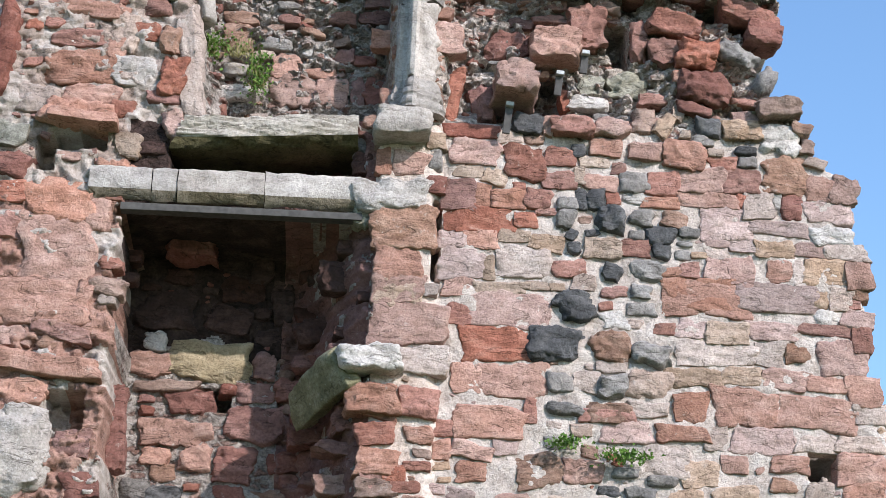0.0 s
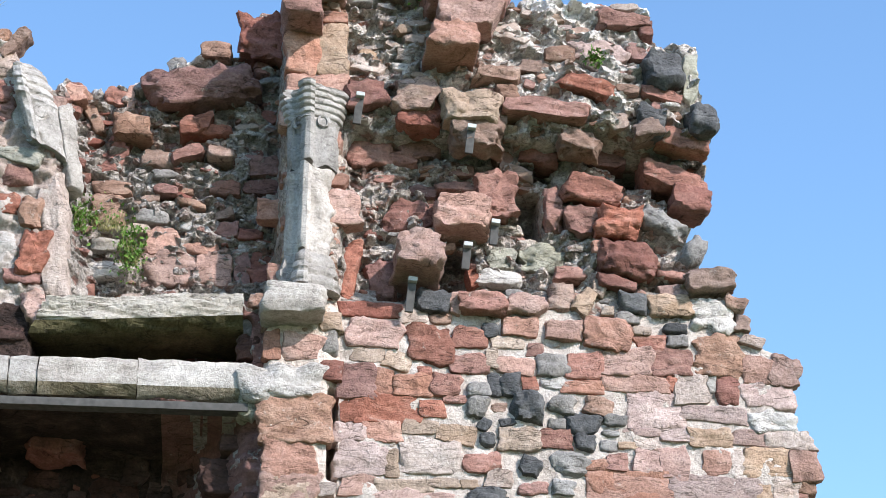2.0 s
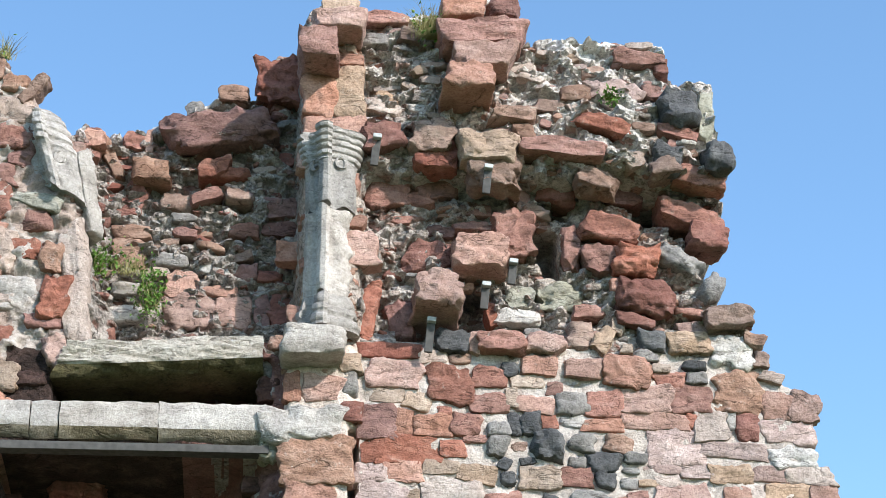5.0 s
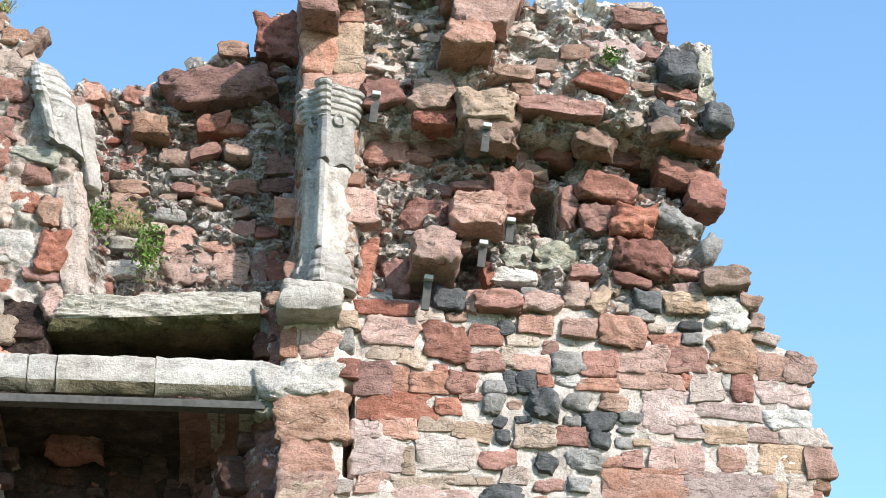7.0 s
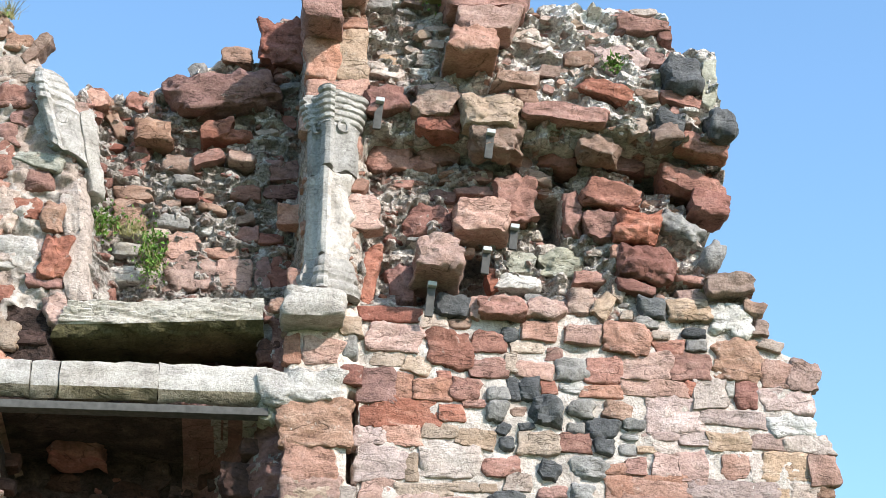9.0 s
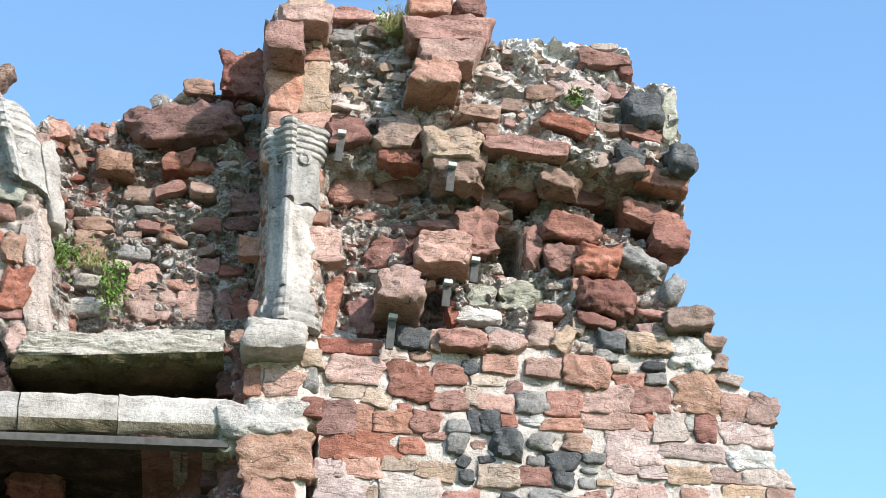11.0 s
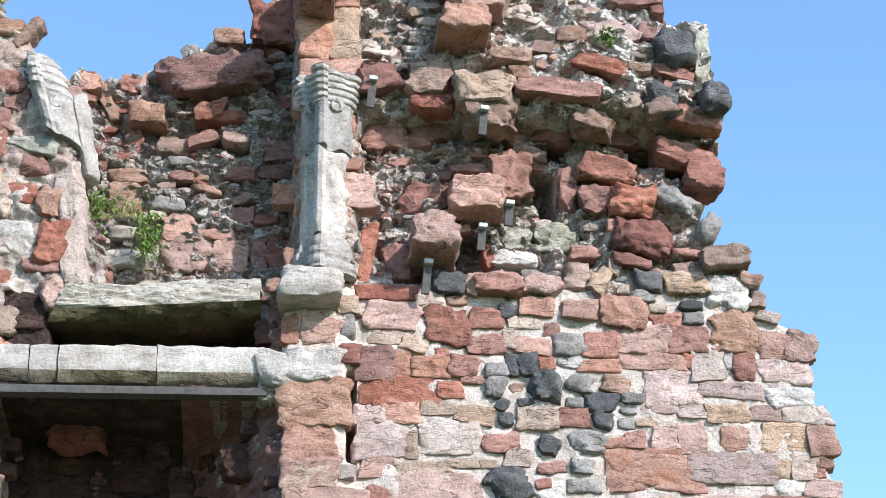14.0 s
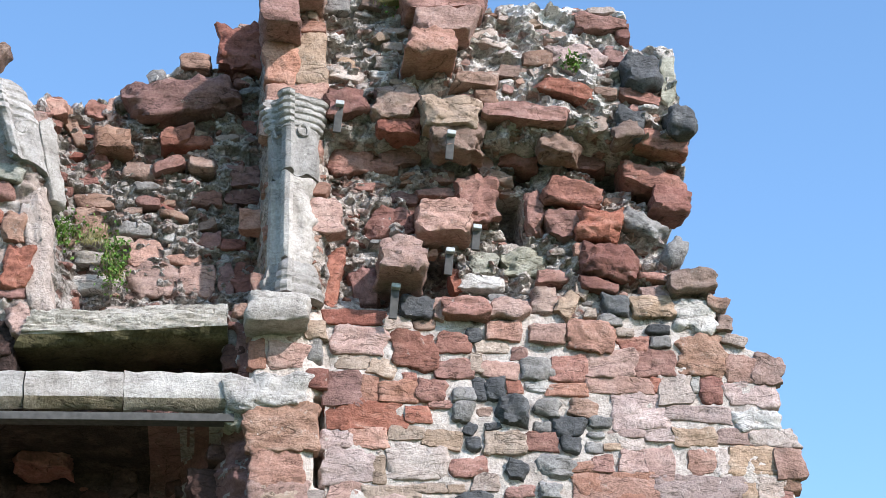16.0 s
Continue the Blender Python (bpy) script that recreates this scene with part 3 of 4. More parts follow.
stone("p", 2.123, 6.262, 0.331, 0.161, 0.01)
stone("p", 1.404, 6.147, 0.353, 0.231, 0.01)
stone("p", 1.769, 6.132, 0.409, 0.104, 0.01, 3)
stone("w", 2.134, 6.098, 0.317, 0.147, 0.01)
stone("b", 1.040, 6.157, 0.179, 0.108, 0.07, 10)
stone("g", 1.148, 6.066, 0.156, 0.083, 0.04)
stone("k", 0.953, 6.037, 0.233, 0.133, 0.04)
stone("g", 0.778, 6.038, 0.116, 0.083, 0.02)
stone("p", 1.317, 5.999, 0.254, 0.054, 0.01)
stone("p", 1.521, 5.999, 0.196, 0.096, 0.01)
stone("t", 1.736, 5.979, 0.263, 0.125, 0.02)
stone("p", 1.983, 5.981, 0.236, 0.104, 0.01)
stone("n", 2.242, 5.981, 0.296, 0.125, 0.01)
stone("t", 1.225, 5.909, 0.136, 0.041, 0.01)
stone("g", 1.111, 5.983, 0.117, 0.041, 0.02)
stone("k", 0.958, 5.921, 0.135, 0.103, 0.04)
stone("n", 1.340, 5.932, 0.156, 0.083, 0.01)
stone("p", 1.502, 5.809, 0.175, 0.205, 0.01)
stone("o", 1.765, 5.814, 0.176, 0.164, 0.02)
stone("n", 1.904, 5.813, 0.086, 0.185, 0.01)
stone("t", 2.088, 5.819, 0.294, 0.186, 0.01)
stone("o", 2.325, 5.802, 0.188, 0.193, 0.08)
stone("r", 1.144, 5.796, 0.135, 0.102, 0.05)
stone("o", 1.023, 5.771, 0.173, 0.073, 0.04)
stone("p", 1.335, 5.812, 0.155, 0.144, 0.01)
stone("o", 1.225, 5.624, 0.489, 0.222, 0.02)
stone("p", 1.730, 5.621, 0.582, 0.175, 0.01)
stone("n", 2.196, 5.654, 0.168, 0.135, 0.01)
stone("b", 2.331, 5.668, 0.117, 0.082, 0.02)
stone("b", 0.840, 6.891, 0.160, 0.197, 0.07)
stone("t", 0.977, 6.860, 0.112, 0.178, 0.07, 30)
stone("r", 0.925, 7.081, 0.242, 0.089, 0.06)
stone("d", 1.186, 6.986, 0.249, 0.090, 0.08, 10)
stone("t", 1.074, 6.960, 0.089, 0.108, 0.06, 20)
stone("k", 1.291, 6.848, 0.180, 0.153, 0.07)
stone("t", 1.119, 6.787, 0.080, 0.065, 0.06)
stone("t", 1.520, 6.842, 0.281, 0.153, 0.06)
stone("g", 1.236, 6.747, 0.179, 0.087, 0.05)
stone("r", 1.558, 7.050, 0.217, 0.053, 0.06, 10)
stone("p", 1.631, 6.960, 0.343, 0.080, 0.04)
stone("b", 1.780, 6.999, 0.309, 0.135, 0.16, -6)
stone("b", 1.936, 6.865, 0.136, 0.099, 0.08, 20)
stone("w", 1.783, 6.789, 0.302, 0.219, 0.05)
stone("g", 1.697, 7.227, 0.142, 0.221, 0.10, 30, 4)
stone("g", 1.488, 7.433, 0.337, 0.149, 0.12, 25, 4)
stone("d", 1.267, 7.149, 0.383, 0.234, 0.12, 5, 4)
stone("o", 1.090, 7.238, 0.101, 0.112, 0.08)
stone("r", 0.978, 7.445, 0.214, 0.192, 0.10, 10)
stone("r", 1.215, 7.403, 0.283, 0.189, 0.14)
stone("r", 1.068, 7.653, 0.372, 0.199, 0.18, 12)
stone("r", 1.600, 7.772, 0.433, 0.152, 0.18, 18)
stone("d", 1.702, 7.603, 0.257, 0.185, 0.18, 10)
stone("r", 0.809, 7.538, 0.122, 0.320, 0.10)
stone("r", 1.294, 8.880, 0.358, 0.123, 0.08)
stone("d", 1.439, 8.839, 0.101, 0.113, 0.06)
stone("b", 0.850, 8.588, 0.209, 0.126, 0.06)
stone("p", 1.110, 8.635, 0.377, 0.131, 0.05)
stone("r", 1.394, 8.642, 0.168, 0.122, 0.05)
stone("k", 1.533, 8.442, 0.260, 0.243, 0.16, 8, 3.5)
stone("l", 1.708, 8.428, 0.102, 0.377, 0.06, 5)
stone("p", 1.094, 8.506, 0.152, 0.093, 0.03, 30)
stone("r", 1.010, 8.323, 0.382, 0.114, 0.09, 15)
stone("r", 1.508, 8.293, 0.280, 0.092, 0.06, 15)
stone("k", 1.758, 8.085, 0.181, 0.210, 0.16, 5, 4)
stone("k", 1.435, 8.071, 0.191, 0.228, 0.08, 10, 4)
stone("n", 1.224, 8.075, 0.124, 0.118, 0.05)
stone("d", 1.185, 7.937, 0.247, 0.117, 0.06)
stone("o", -0.843, 8.530, 0.224, 0.321, 0.03)
stone("t", -0.644, 8.569, 0.197, 0.399, 0.02)
stone("o", -0.739, 8.252, 0.413, 0.250, 0.03)
stone("d", -1.093, 8.888, 0.337, 0.334, 0.14)
stone("d", -0.420, 8.229, 0.255, 0.188, 0.16)
stone("b", -0.097, 8.218, 0.284, 0.221, 0.14)
stone("d", -0.076, 8.107, 0.286, 0.178, 0.08)
stone("t", 0.243, 8.122, 0.377, 0.201, 0.18)
stone("b", 0.275, 8.015, 0.357, 0.315, 0.13)
stone("b", 0.426, 8.395, 0.288, 0.105, 0.12)
stone("b", 0.495, 8.279, 0.144, 0.119, 0.08)
stone("r", 0.738, 8.127, 0.551, 0.122, 0.12, 6)
stone("r", -0.386, 7.947, 0.327, 0.234, 0.06)
stone("r", -0.050, 7.979, 0.288, 0.164, 0.05)
stone("r", -0.161, 7.890, 0.204, 0.117, 0.05)
stone("r", 0.211, 7.819, 0.164, 0.084, 0.05)
stone("r", 0.436, 7.620, 0.267, 0.339, 0.16, -3)
stone("d", -0.122, 7.489, 0.324, 0.196, 0.04)
stone("o", 0.208, 7.446, 0.352, 0.225, 0.24, name="corbel")
stone("o", -0.088, 7.076, 0.283, 0.237, 0.46, 3, name="corbel")
stone("r", -0.519, 7.003, 0.129, 0.515, 0.12, 8, 5)
stone("d", 0.723, 7.928, 0.256, 0.097, 0.08, 10)
stone("l", 0.472, 7.201, 0.182, 0.148, 0.05)
stone("l", 0.735, 7.192, 0.314, 0.199, 0.07, 3)
stone("w", 0.450, 7.060, 0.301, 0.111, 0.06)
stone("k", 0.016, 6.821, 0.216, 0.152, 0.06)
stone("o", 0.151, 6.810, 0.079, 0.152, 0.05)
stone("r", 0.322, 6.800, 0.304, 0.129, 0.11, 5)
stone("o", 0.604, 6.817, 0.257, 0.135, 0.08)
stone("r", 0.307, 7.082, 0.100, 0.156, 0.04)
stone("r", 0.191, 7.700, 0.286, 0.069, 0.05)
stone("o", -2.352, 8.353, 0.195, 0.129, 0.05)
stone("b", -2.222, 8.305, 0.086, 0.344, 0.04, -25)
stone("r", -2.071, 8.425, 0.145, 0.121, 0.04)
stone("o", -1.972, 8.420, 0.054, 0.194, 0.04)
stone("g", -1.903, 8.485, 0.103, 0.097, 0.07, 0, 3)
stone("d", -1.496, 8.475, 0.74, 0.27, 0.2, -9, 7)
stone("b", -1.415, 8.800, 0.210, 0.129, 0.08)
stone("d", -2.054, 7.997, 0.161, 0.268, 0.03, 10)
stone("b", -1.949, 8.167, 0.245, 0.176, 0.14)
stone("r", -1.527, 8.189, 0.209, 0.125, 0.14, -15)
stone("r", -1.402, 8.170, 0.224, 0.081, 0.10, -10)
stone("r", -1.578, 7.995, 0.209, 0.090, 0.12, -20)
stone("b", -1.354, 7.992, 0.173, 0.094, 0.12, 8)
stone("g", -1.460, 8.388, 0.140, 0.067, 0.08, 20)
stone("b", -1.772, 7.960, 0.204, 0.118, 0.06)
stone("d", -1.107, 7.944, 0.309, 0.156, 0.04)
stone("r", -1.317, 7.778, 0.205, 0.108, 0.04)
stone("d", -1.074, 7.795, 0.247, 0.108, 0.03)
stone("b", -2.057, 7.748, 0.243, 0.107, 0.03)
stone("b", -2.052, 7.581, 0.229, 0.207, 0.04)
stone("b", -1.831, 7.665, 0.204, 0.061, 0.03, -20)
stone("t", -1.873, 7.446, 0.161, 0.068, 0.04)
stone("o", -1.696, 7.383, 0.221, 0.173, 0.03)
stone("w", -1.508, 7.494, 0.272, 0.091, 0.04, 10)
stone("t", -1.477, 7.414, 0.182, 0.055, 0.03)
stone("o", -1.464, 7.333, 0.242, 0.082, 0.03)
stone("o", -1.670, 7.163, 0.348, 0.247, 0.04)
stone("o", -1.362, 7.175, 0.249, 0.225, 0.04)
stone("d", -1.183, 7.193, 0.105, 0.239, 0.03)
stone("d", -1.055, 7.199, 0.161, 0.240, 0.03)
stone("d", -1.304, 7.458, 0.162, 0.128, 0.04)
stone("d", -1.137, 7.445, 0.162, 0.083, 0.04)
stone("d", -1.705, 7.738, 0.162, 0.070, 0.05)
stone("b", -1.533, 7.641, 0.203, 0.047, 0.06, 15)
stone("b", -1.327, 7.573, 0.153, 0.064, 0.05, -20)
stone("w", -2.082, 7.140, 0.258, 0.125, 0.04)
stone("w", -2.067, 7.330, 0.200, 0.091, 0.03)
stone("n", -2.815, 8.378, 0.258, 0.179, 0.03)
stone("r", -2.801, 8.172, 0.216, 0.157, 0.06, 12)
stone("b", -2.823, 8.584, 0.159, 0.105, 0.04)
stone("b", -2.712, 8.536, 0.078, 0.241, 0.06, 35)
stone("b", -2.994, 8.707, 0.168, 0.192, 0.04)
stone("r", -2.838, 7.908, 0.117, 0.146, 0.03)
stone("r", -2.847, 7.710, 0.097, 0.248, 0.03)
stone("r", -2.667, 7.375, 0.154, 0.124, 0.05)
stone("b", -2.512, 7.323, 0.134, 0.189, 0.07)
stone("r", -2.478, 7.038, 0.161, 0.268, 0.12, 10)
stone("o", -2.433, 6.683, 0.155, 0.198, 0.05, -15)
stone("t", -2.714, 6.488, 0.112, 0.138, 0.03)
stone("d", -2.527, 6.884, 0.220, 0.086, 0.04)
stone("g", -1.113, 6.634, 0.147, 0.137, 0.04)
stone("d", -1.109, 6.475, 0.146, 0.148, 0.03)
stone("w", -0.918, 6.222, 0.494, 0.213, 0.09, -3)
stone("l", -1.104, 6.107, 0.178, 0.185, 0.03)
stone("n", -2.356, 7.149, 0.156, 0.796, 0.05, -6)
stone("d", -2.736, 8.131, 0.150, 0.301, 0.02)
stone("n", -2.827, 7.381, 0.192, 0.309, 0.03)
stone("w", -2.749, 7.076, 0.305, 0.217, 0.02)
stone("n", 2.042, 6.629, 0.153, 0.073, 0.04, 12)
stone("b", 1.989, 6.751, 0.099, 0.115, 0.05, 10)
stone("t", 1.853, 6.978, 0.117, 0.083, 0.05, 15)
stone("l", -2.628, 7.720, 0.290, 0.104, 0.06, 10)
stone("d", -0.373, 6.752, 0.409, 0.103, 0.02)
stone("n", -0.108, 6.717, 0.195, 0.086, 0.02)
stone("d", -0.294, 7.013, 0.179, 0.287, 0.05)
stone("o", 0.099, 9.184, 0.284, 0.190, 0.22, name="corbel")
stone("d", 0.376, 9.208, 0.227, 0.161, 0.18, -5, 4)
stone("r", 0.220, 8.957, 0.571, 0.187, 0.28, name="corbel")
stone("o", 0.215, 8.770, 0.399, 0.184, 0.30, 2, name="corbel")
stone("o", 0.114, 8.530, 0.320, 0.190, 0.40, name="corbel")
stone("o", -0.725, 9.001, 0.336, 0.142, 0.26, name="corbel")
stone("r", -0.861, 8.782, 0.255, 0.212, 0.32, name="corbel")
stone("r", -0.409, 9.165, 0.315, 0.110, 0.08)
stone("b", -0.245, 9.031, 0.146, 0.090, 0.08, 10)
stone("g", -0.474, 9.001, 0.167, 0.099, 0.06)
stone("o", -3.181, 6.088, 0.397, 0.254, 0.04, 3)
stone("o", -2.914, 6.000, 0.146, 0.197, 0.02)
stone("o", -3.165, 5.744, 0.427, 0.435, 0.04, 4)
stone("r", -3.491, 6.132, 0.200, 0.124, 0.03)
stone("r", -3.495, 5.910, 0.145, 0.159, 0.03)
stone("o", -3.242, 5.346, 0.561, 0.280, 0.04, 3)
stone("r", -3.088, 5.155, 0.356, 0.087, 0.06, 14)
stone("o", -3.399, 5.114, 0.184, 0.109, 0.03)
stone("o", -3.209, 4.915, 0.677, 0.123, 0.14, 6)
stone("w", -3.342, 4.348, 0.421, 0.557, 0.16, 0, 2.3)
stone("o", -3.316, 4.736, 0.274, 0.142, 0.06)
stone("d", -2.745, 4.641, 0.174, 0.599, 0.06)
stone("d", -2.953, 4.398, 0.201, 0.148, 0.04)
stone("d", -2.891, 4.109, 0.200, 0.167, 0.04)
stone("o", -3.320, 4.042, 0.119, 0.145, 0.05)
stone("o", -3.090, 7.544, 0.519, 0.118, 0.03)
stone("r", -3.130, 7.304, 0.388, 0.121, 0.02)
stone("o", -2.890, 7.252, 0.129, 0.170, 0.02)
stone("o", -3.100, 7.090, 0.492, 0.240, 0.04)
stone("o", -3.025, 6.885, 0.363, 0.143, 0.03)
stone("o", -3.062, 6.661, 0.486, 0.079, 0.20, 5, name="corbel")
stone("t", -2.750, 6.510, 0.169, 0.169, 0.05)
stone("b", -2.578, 6.506, 0.170, 0.094, 0.03)
stone("d", -3.656, 7.195, 0.152, 0.709, 0.12, 5, 4)
stone("l", -3.559, 6.549, 0.210, 0.163, 0.08)
stone("d", -3.519, 6.340, 0.222, 0.179, 0.06, 15)
stone("o", -0.853, 5.553, 0.335, 0.215, 0.04)
stone("n", -0.633, 5.548, 0.105, 0.081, 0.03)
stone("o", -0.774, 5.305, 0.512, 0.279, 0.05)
stone("n", -0.680, 5.050, 0.343, 0.188, 0.06)
stone("o", -0.997, 4.758, 0.343, 0.200, 0.26, name="corbel")
stone("r", -0.685, 4.759, 0.258, 0.206, 0.12)
stone("r", -0.536, 4.605, 0.165, 0.121, 0.04)
stone("r", -0.446, 5.411, 0.160, 0.148, 0.01)
stone("p", -0.098, 5.448, 0.549, 0.239, 0.01)
stone("r", -0.186, 5.201, 0.470, 0.236, 0.02)
stone("k", 0.198, 5.226, 0.357, 0.245, 0.06)
stone("o", -0.379, 4.965, 0.200, 0.211, 0.02)
stone("o", -0.057, 4.961, 0.472, 0.233, 0.01)
stone("g", 0.260, 4.962, 0.188, 0.145, 0.04)
stone("n", 0.436, 4.973, 0.180, 0.145, 0.02)
stone("o", -0.210, 4.657, 0.464, 0.218, 0.06, 3)
stone("g", 0.297, 4.772, 0.261, 0.086, 0.06, 8, 4)
stone("r", 0.580, 4.738, 0.354, 0.091, 0.07)
stone("n", 0.414, 4.631, 0.145, 0.087, 0.04)
stone("r", 0.063, 4.752, 0.083, 0.174, 0.04)
stone("o", -0.531, 4.458, 0.123, 0.129, 0.02)
stone("o", -0.327, 4.458, 0.272, 0.108, 0.05, 12)
stone("o", -0.322, 4.320, 0.205, 0.141, 0.02)
stone("o", 0.421, 4.348, 0.256, 0.162, 0.04)
stone("k", 0.377, 5.473, 0.257, 0.181, 0.07, -8, 4)
stone("o", -1.200, 4.247, 0.309, 0.128, 0.08)
stone("d", -1.201, 4.483, 0.322, 0.089, 0.10, 8)
stone("r", -0.835, 4.264, 0.142, 0.105, 0.04)
stone("r", -0.767, 4.179, 0.202, 0.076, 0.04)
stone("r", -0.689, 4.327, 0.183, 0.063, 0.04)
stone("r", -0.972, 4.230, 0.162, 0.126, 0.04)
stone("d", -1.135, 4.683, 0.249, 0.196, 0.04)
stone("o", 1.234, 5.599, 0.556, 0.264, 0.02)
stone("p", 1.749, 5.617, 0.529, 0.196, 0.01)
stone("t", 2.050, 5.621, 0.099, 0.128, 0.01)
stone("n", 2.173, 5.621, 0.129, 0.142, 0.01)
stone("r", 2.291, 5.633, 0.086, 0.128, 0.01)
stone("w", 2.096, 5.492, 0.185, 0.105, 0.01)
stone("p", 2.303, 5.498, 0.233, 0.134, 0.02, 4)
stone("p", 1.155, 5.377, 0.213, 0.126, 0.01)
stone("t", 1.397, 5.356, 0.285, 0.157, 0.04)
stone("p", 1.717, 5.383, 0.342, 0.126, 0.01)
stone("r", 2.081, 5.407, 0.373, 0.078, 0.02, 4)
stone("r", 2.323, 5.349, 0.141, 0.194, 0.06)
stone("b", 1.870, 5.237, 0.162, 0.148, 0.02)
stone("p", 2.195, 5.212, 0.342, 0.238, 0.02)
stone("n", 1.321, 5.204, 0.522, 0.170, 0.01)
stone("n", 1.675, 5.221, 0.213, 0.170, 0.01)
stone("t", 1.172, 5.036, 0.371, 0.124, 0.02)
stone("t", 1.497, 5.053, 0.297, 0.124, 0.01)
stone("o", 1.793, 5.044, 0.307, 0.142, 0.02, 5)
stone("o", 2.076, 5.017, 0.282, 0.105, 0.02, 4)
stone("o", 2.326, 4.983, 0.234, 0.213, 0.05)
stone("o", 1.141, 4.818, 0.223, 0.210, 0.02)
stone("o", 1.510, 4.834, 0.421, 0.255, 0.02)
stone("o", 1.988, 4.816, 0.539, 0.227, 0.02, 3)
stone("n", 2.362, 4.826, 0.225, 0.145, 0.01)
stone("n", 1.308, 4.614, 0.147, 0.165, 0.01)
stone("p", 1.622, 4.614, 0.420, 0.178, 0.01)
stone("n", 1.994, 4.605, 0.274, 0.122, 0.01)
stone("n", 2.296, 4.614, 0.350, 0.113, 0.01)
stone("o", 2.294, 4.443, 0.327, 0.216, 0.04, 2)
stone("o", 1.806, 4.457, 0.251, 0.117, 0.02)
stone("o", 1.436, 4.443, 0.188, 0.121, 0.02)
stone("t", 1.202, 4.366, 0.241, 0.184, 0.02)
stone("b", 1.764, 4.307, 0.167, 0.086, 0.02)
stone("n", 2.002, 4.268, 0.188, 0.141, 0.01)
stone("o", 2.308, 4.269, 0.284, 0.163, 0.02)
stone("t", 1.433, 4.225, 0.311, 0.141, 0.01)
stone("b", 0.601, 5.220, 0.277, 0.213, 0.12, 0, 4)
stone("g", 0.878, 5.176, 0.271, 0.163, 0.08, 6, 4)
stone("n", 0.611, 5.083, 0.210, 0.080, 0.05)
stone("g", 0.612, 4.944, 0.201, 0.176, 0.07, 0, 4)
stone("n", 0.858, 4.972, 0.327, 0.202, 0.08, 0, 4)
stone("b", 0.589, 4.757, 0.291, 0.135, 0.07)
stone("n", 0.859, 4.793, 0.251, 0.101, 0.04)
stone("p", 0.707, 4.631, 0.333, 0.143, 0.04)
stone("o", 1.081, 4.634, 0.333, 0.113, 0.07)
stone("r", 0.968, 5.362, 0.149, 0.081, 0.04)
stone("g", 0.949, 4.303, 0.207, 0.077, 0.05, 0, 4)
stone("g", 0.697, 4.352, 0.186, 0.077, 0.04)
stone("g", 0.799, 4.220, 0.206, 0.076, 0.05)
stone("d", -2.310, 6.064, 0.333, 0.212, 0.14)
stone("w", -2.542, 5.401, 0.176, 0.146, 0.04)
stone("y", -2.151, 5.269, 0.615, 0.285, 0.05)
stone("o", -2.599, 5.237, 0.372, 0.177, 0.04)
stone("b", -2.446, 5.071, 0.458, 0.083, 0.06)
stone("d", -2.261, 4.961, 0.327, 0.175, 0.04)
stone("d", -1.809, 5.965, 0.179, 0.208, 0.04)
stone("d", -2.040, 5.579, 0.332, 0.228, 0.04)
stone("d", -2.477, 5.623, 0.398, 0.266, 0.05)
stone("d", -1.644, 5.730, 0.156, 0.316, 0.04)
stone("d", -1.748, 5.241, 0.176, 0.201, 0.05)
stone("d", -1.804, 4.816, 0.437, 0.266, 0.04)
stone("o", -2.354, 4.741, 0.521, 0.196, 0.04)
stone("o", -2.202, 4.552, 0.216, 0.172, 0.05)
stone("d", -1.925, 4.526, 0.303, 0.263, 0.04)
stone("o", -2.480, 4.563, 0.216, 0.127, 0.04)
stone("g", -2.617, 4.317, 0.214, 0.134, 0.05)
stone("k", -2.406, 4.285, 0.270, 0.134, 0.05)
stone("d", -1.951, 4.307, 0.215, 0.134, 0.04)

stone("o", -3.104, 6.717, 0.443, 0.181, 0.13, 6, 14)

# pier below the sill
stone("o", -0.955, 4.70, 0.24, 0.13, 0.06, 8)
stone("r", -0.965, 4.53, 0.25, 0.15, 0.08, -6)
stone("o", -0.95, 4.34, 0.27, 0.17, 0.05, 4)
stone("b", -0.96, 4.17, 0.25, 0.12, 0.06)
stone("o", -0.95, 4.02, 0.27, 0.14, 0.04, -4)

# ---- smaller stones that fill the beds between ----
rng = random.Random(11)


def free(x, z, w, h, slack=0.12):
    i, j = int((x - w / 2 - XMIN) / BED), int((z - h / 2 - ZMIN) / BED)
    a, b = i + max(1, int(w / BED)), j + max(1, int(h / BED))
    if i < 0 or j < 0 or a >= TAKEN.shape[0] or b >= TAKEN.shape[1]:
        return False
    return TAKEN[i:a + 1, j:b + 1].mean() < slack


MIX = {"facing": "oppnntor", "pier": "ootb", "core": "bbrdntbrdg", "upper": "rdbbnrdg", "left": "oorrnb", "lower": "dddbr"}
RUBBLE = "ggkwntbr"


def kind_at(x, z):
    where = region(x, z)
    if where == "facing" and -0.05 < x < 1.15 and z > 4.0:
        return rng.choice(RUBBLE)
    if where == "core" and z > 8.1:
        return rng.choice("nnwtbprn")
    return rng.choice(MIX[where])


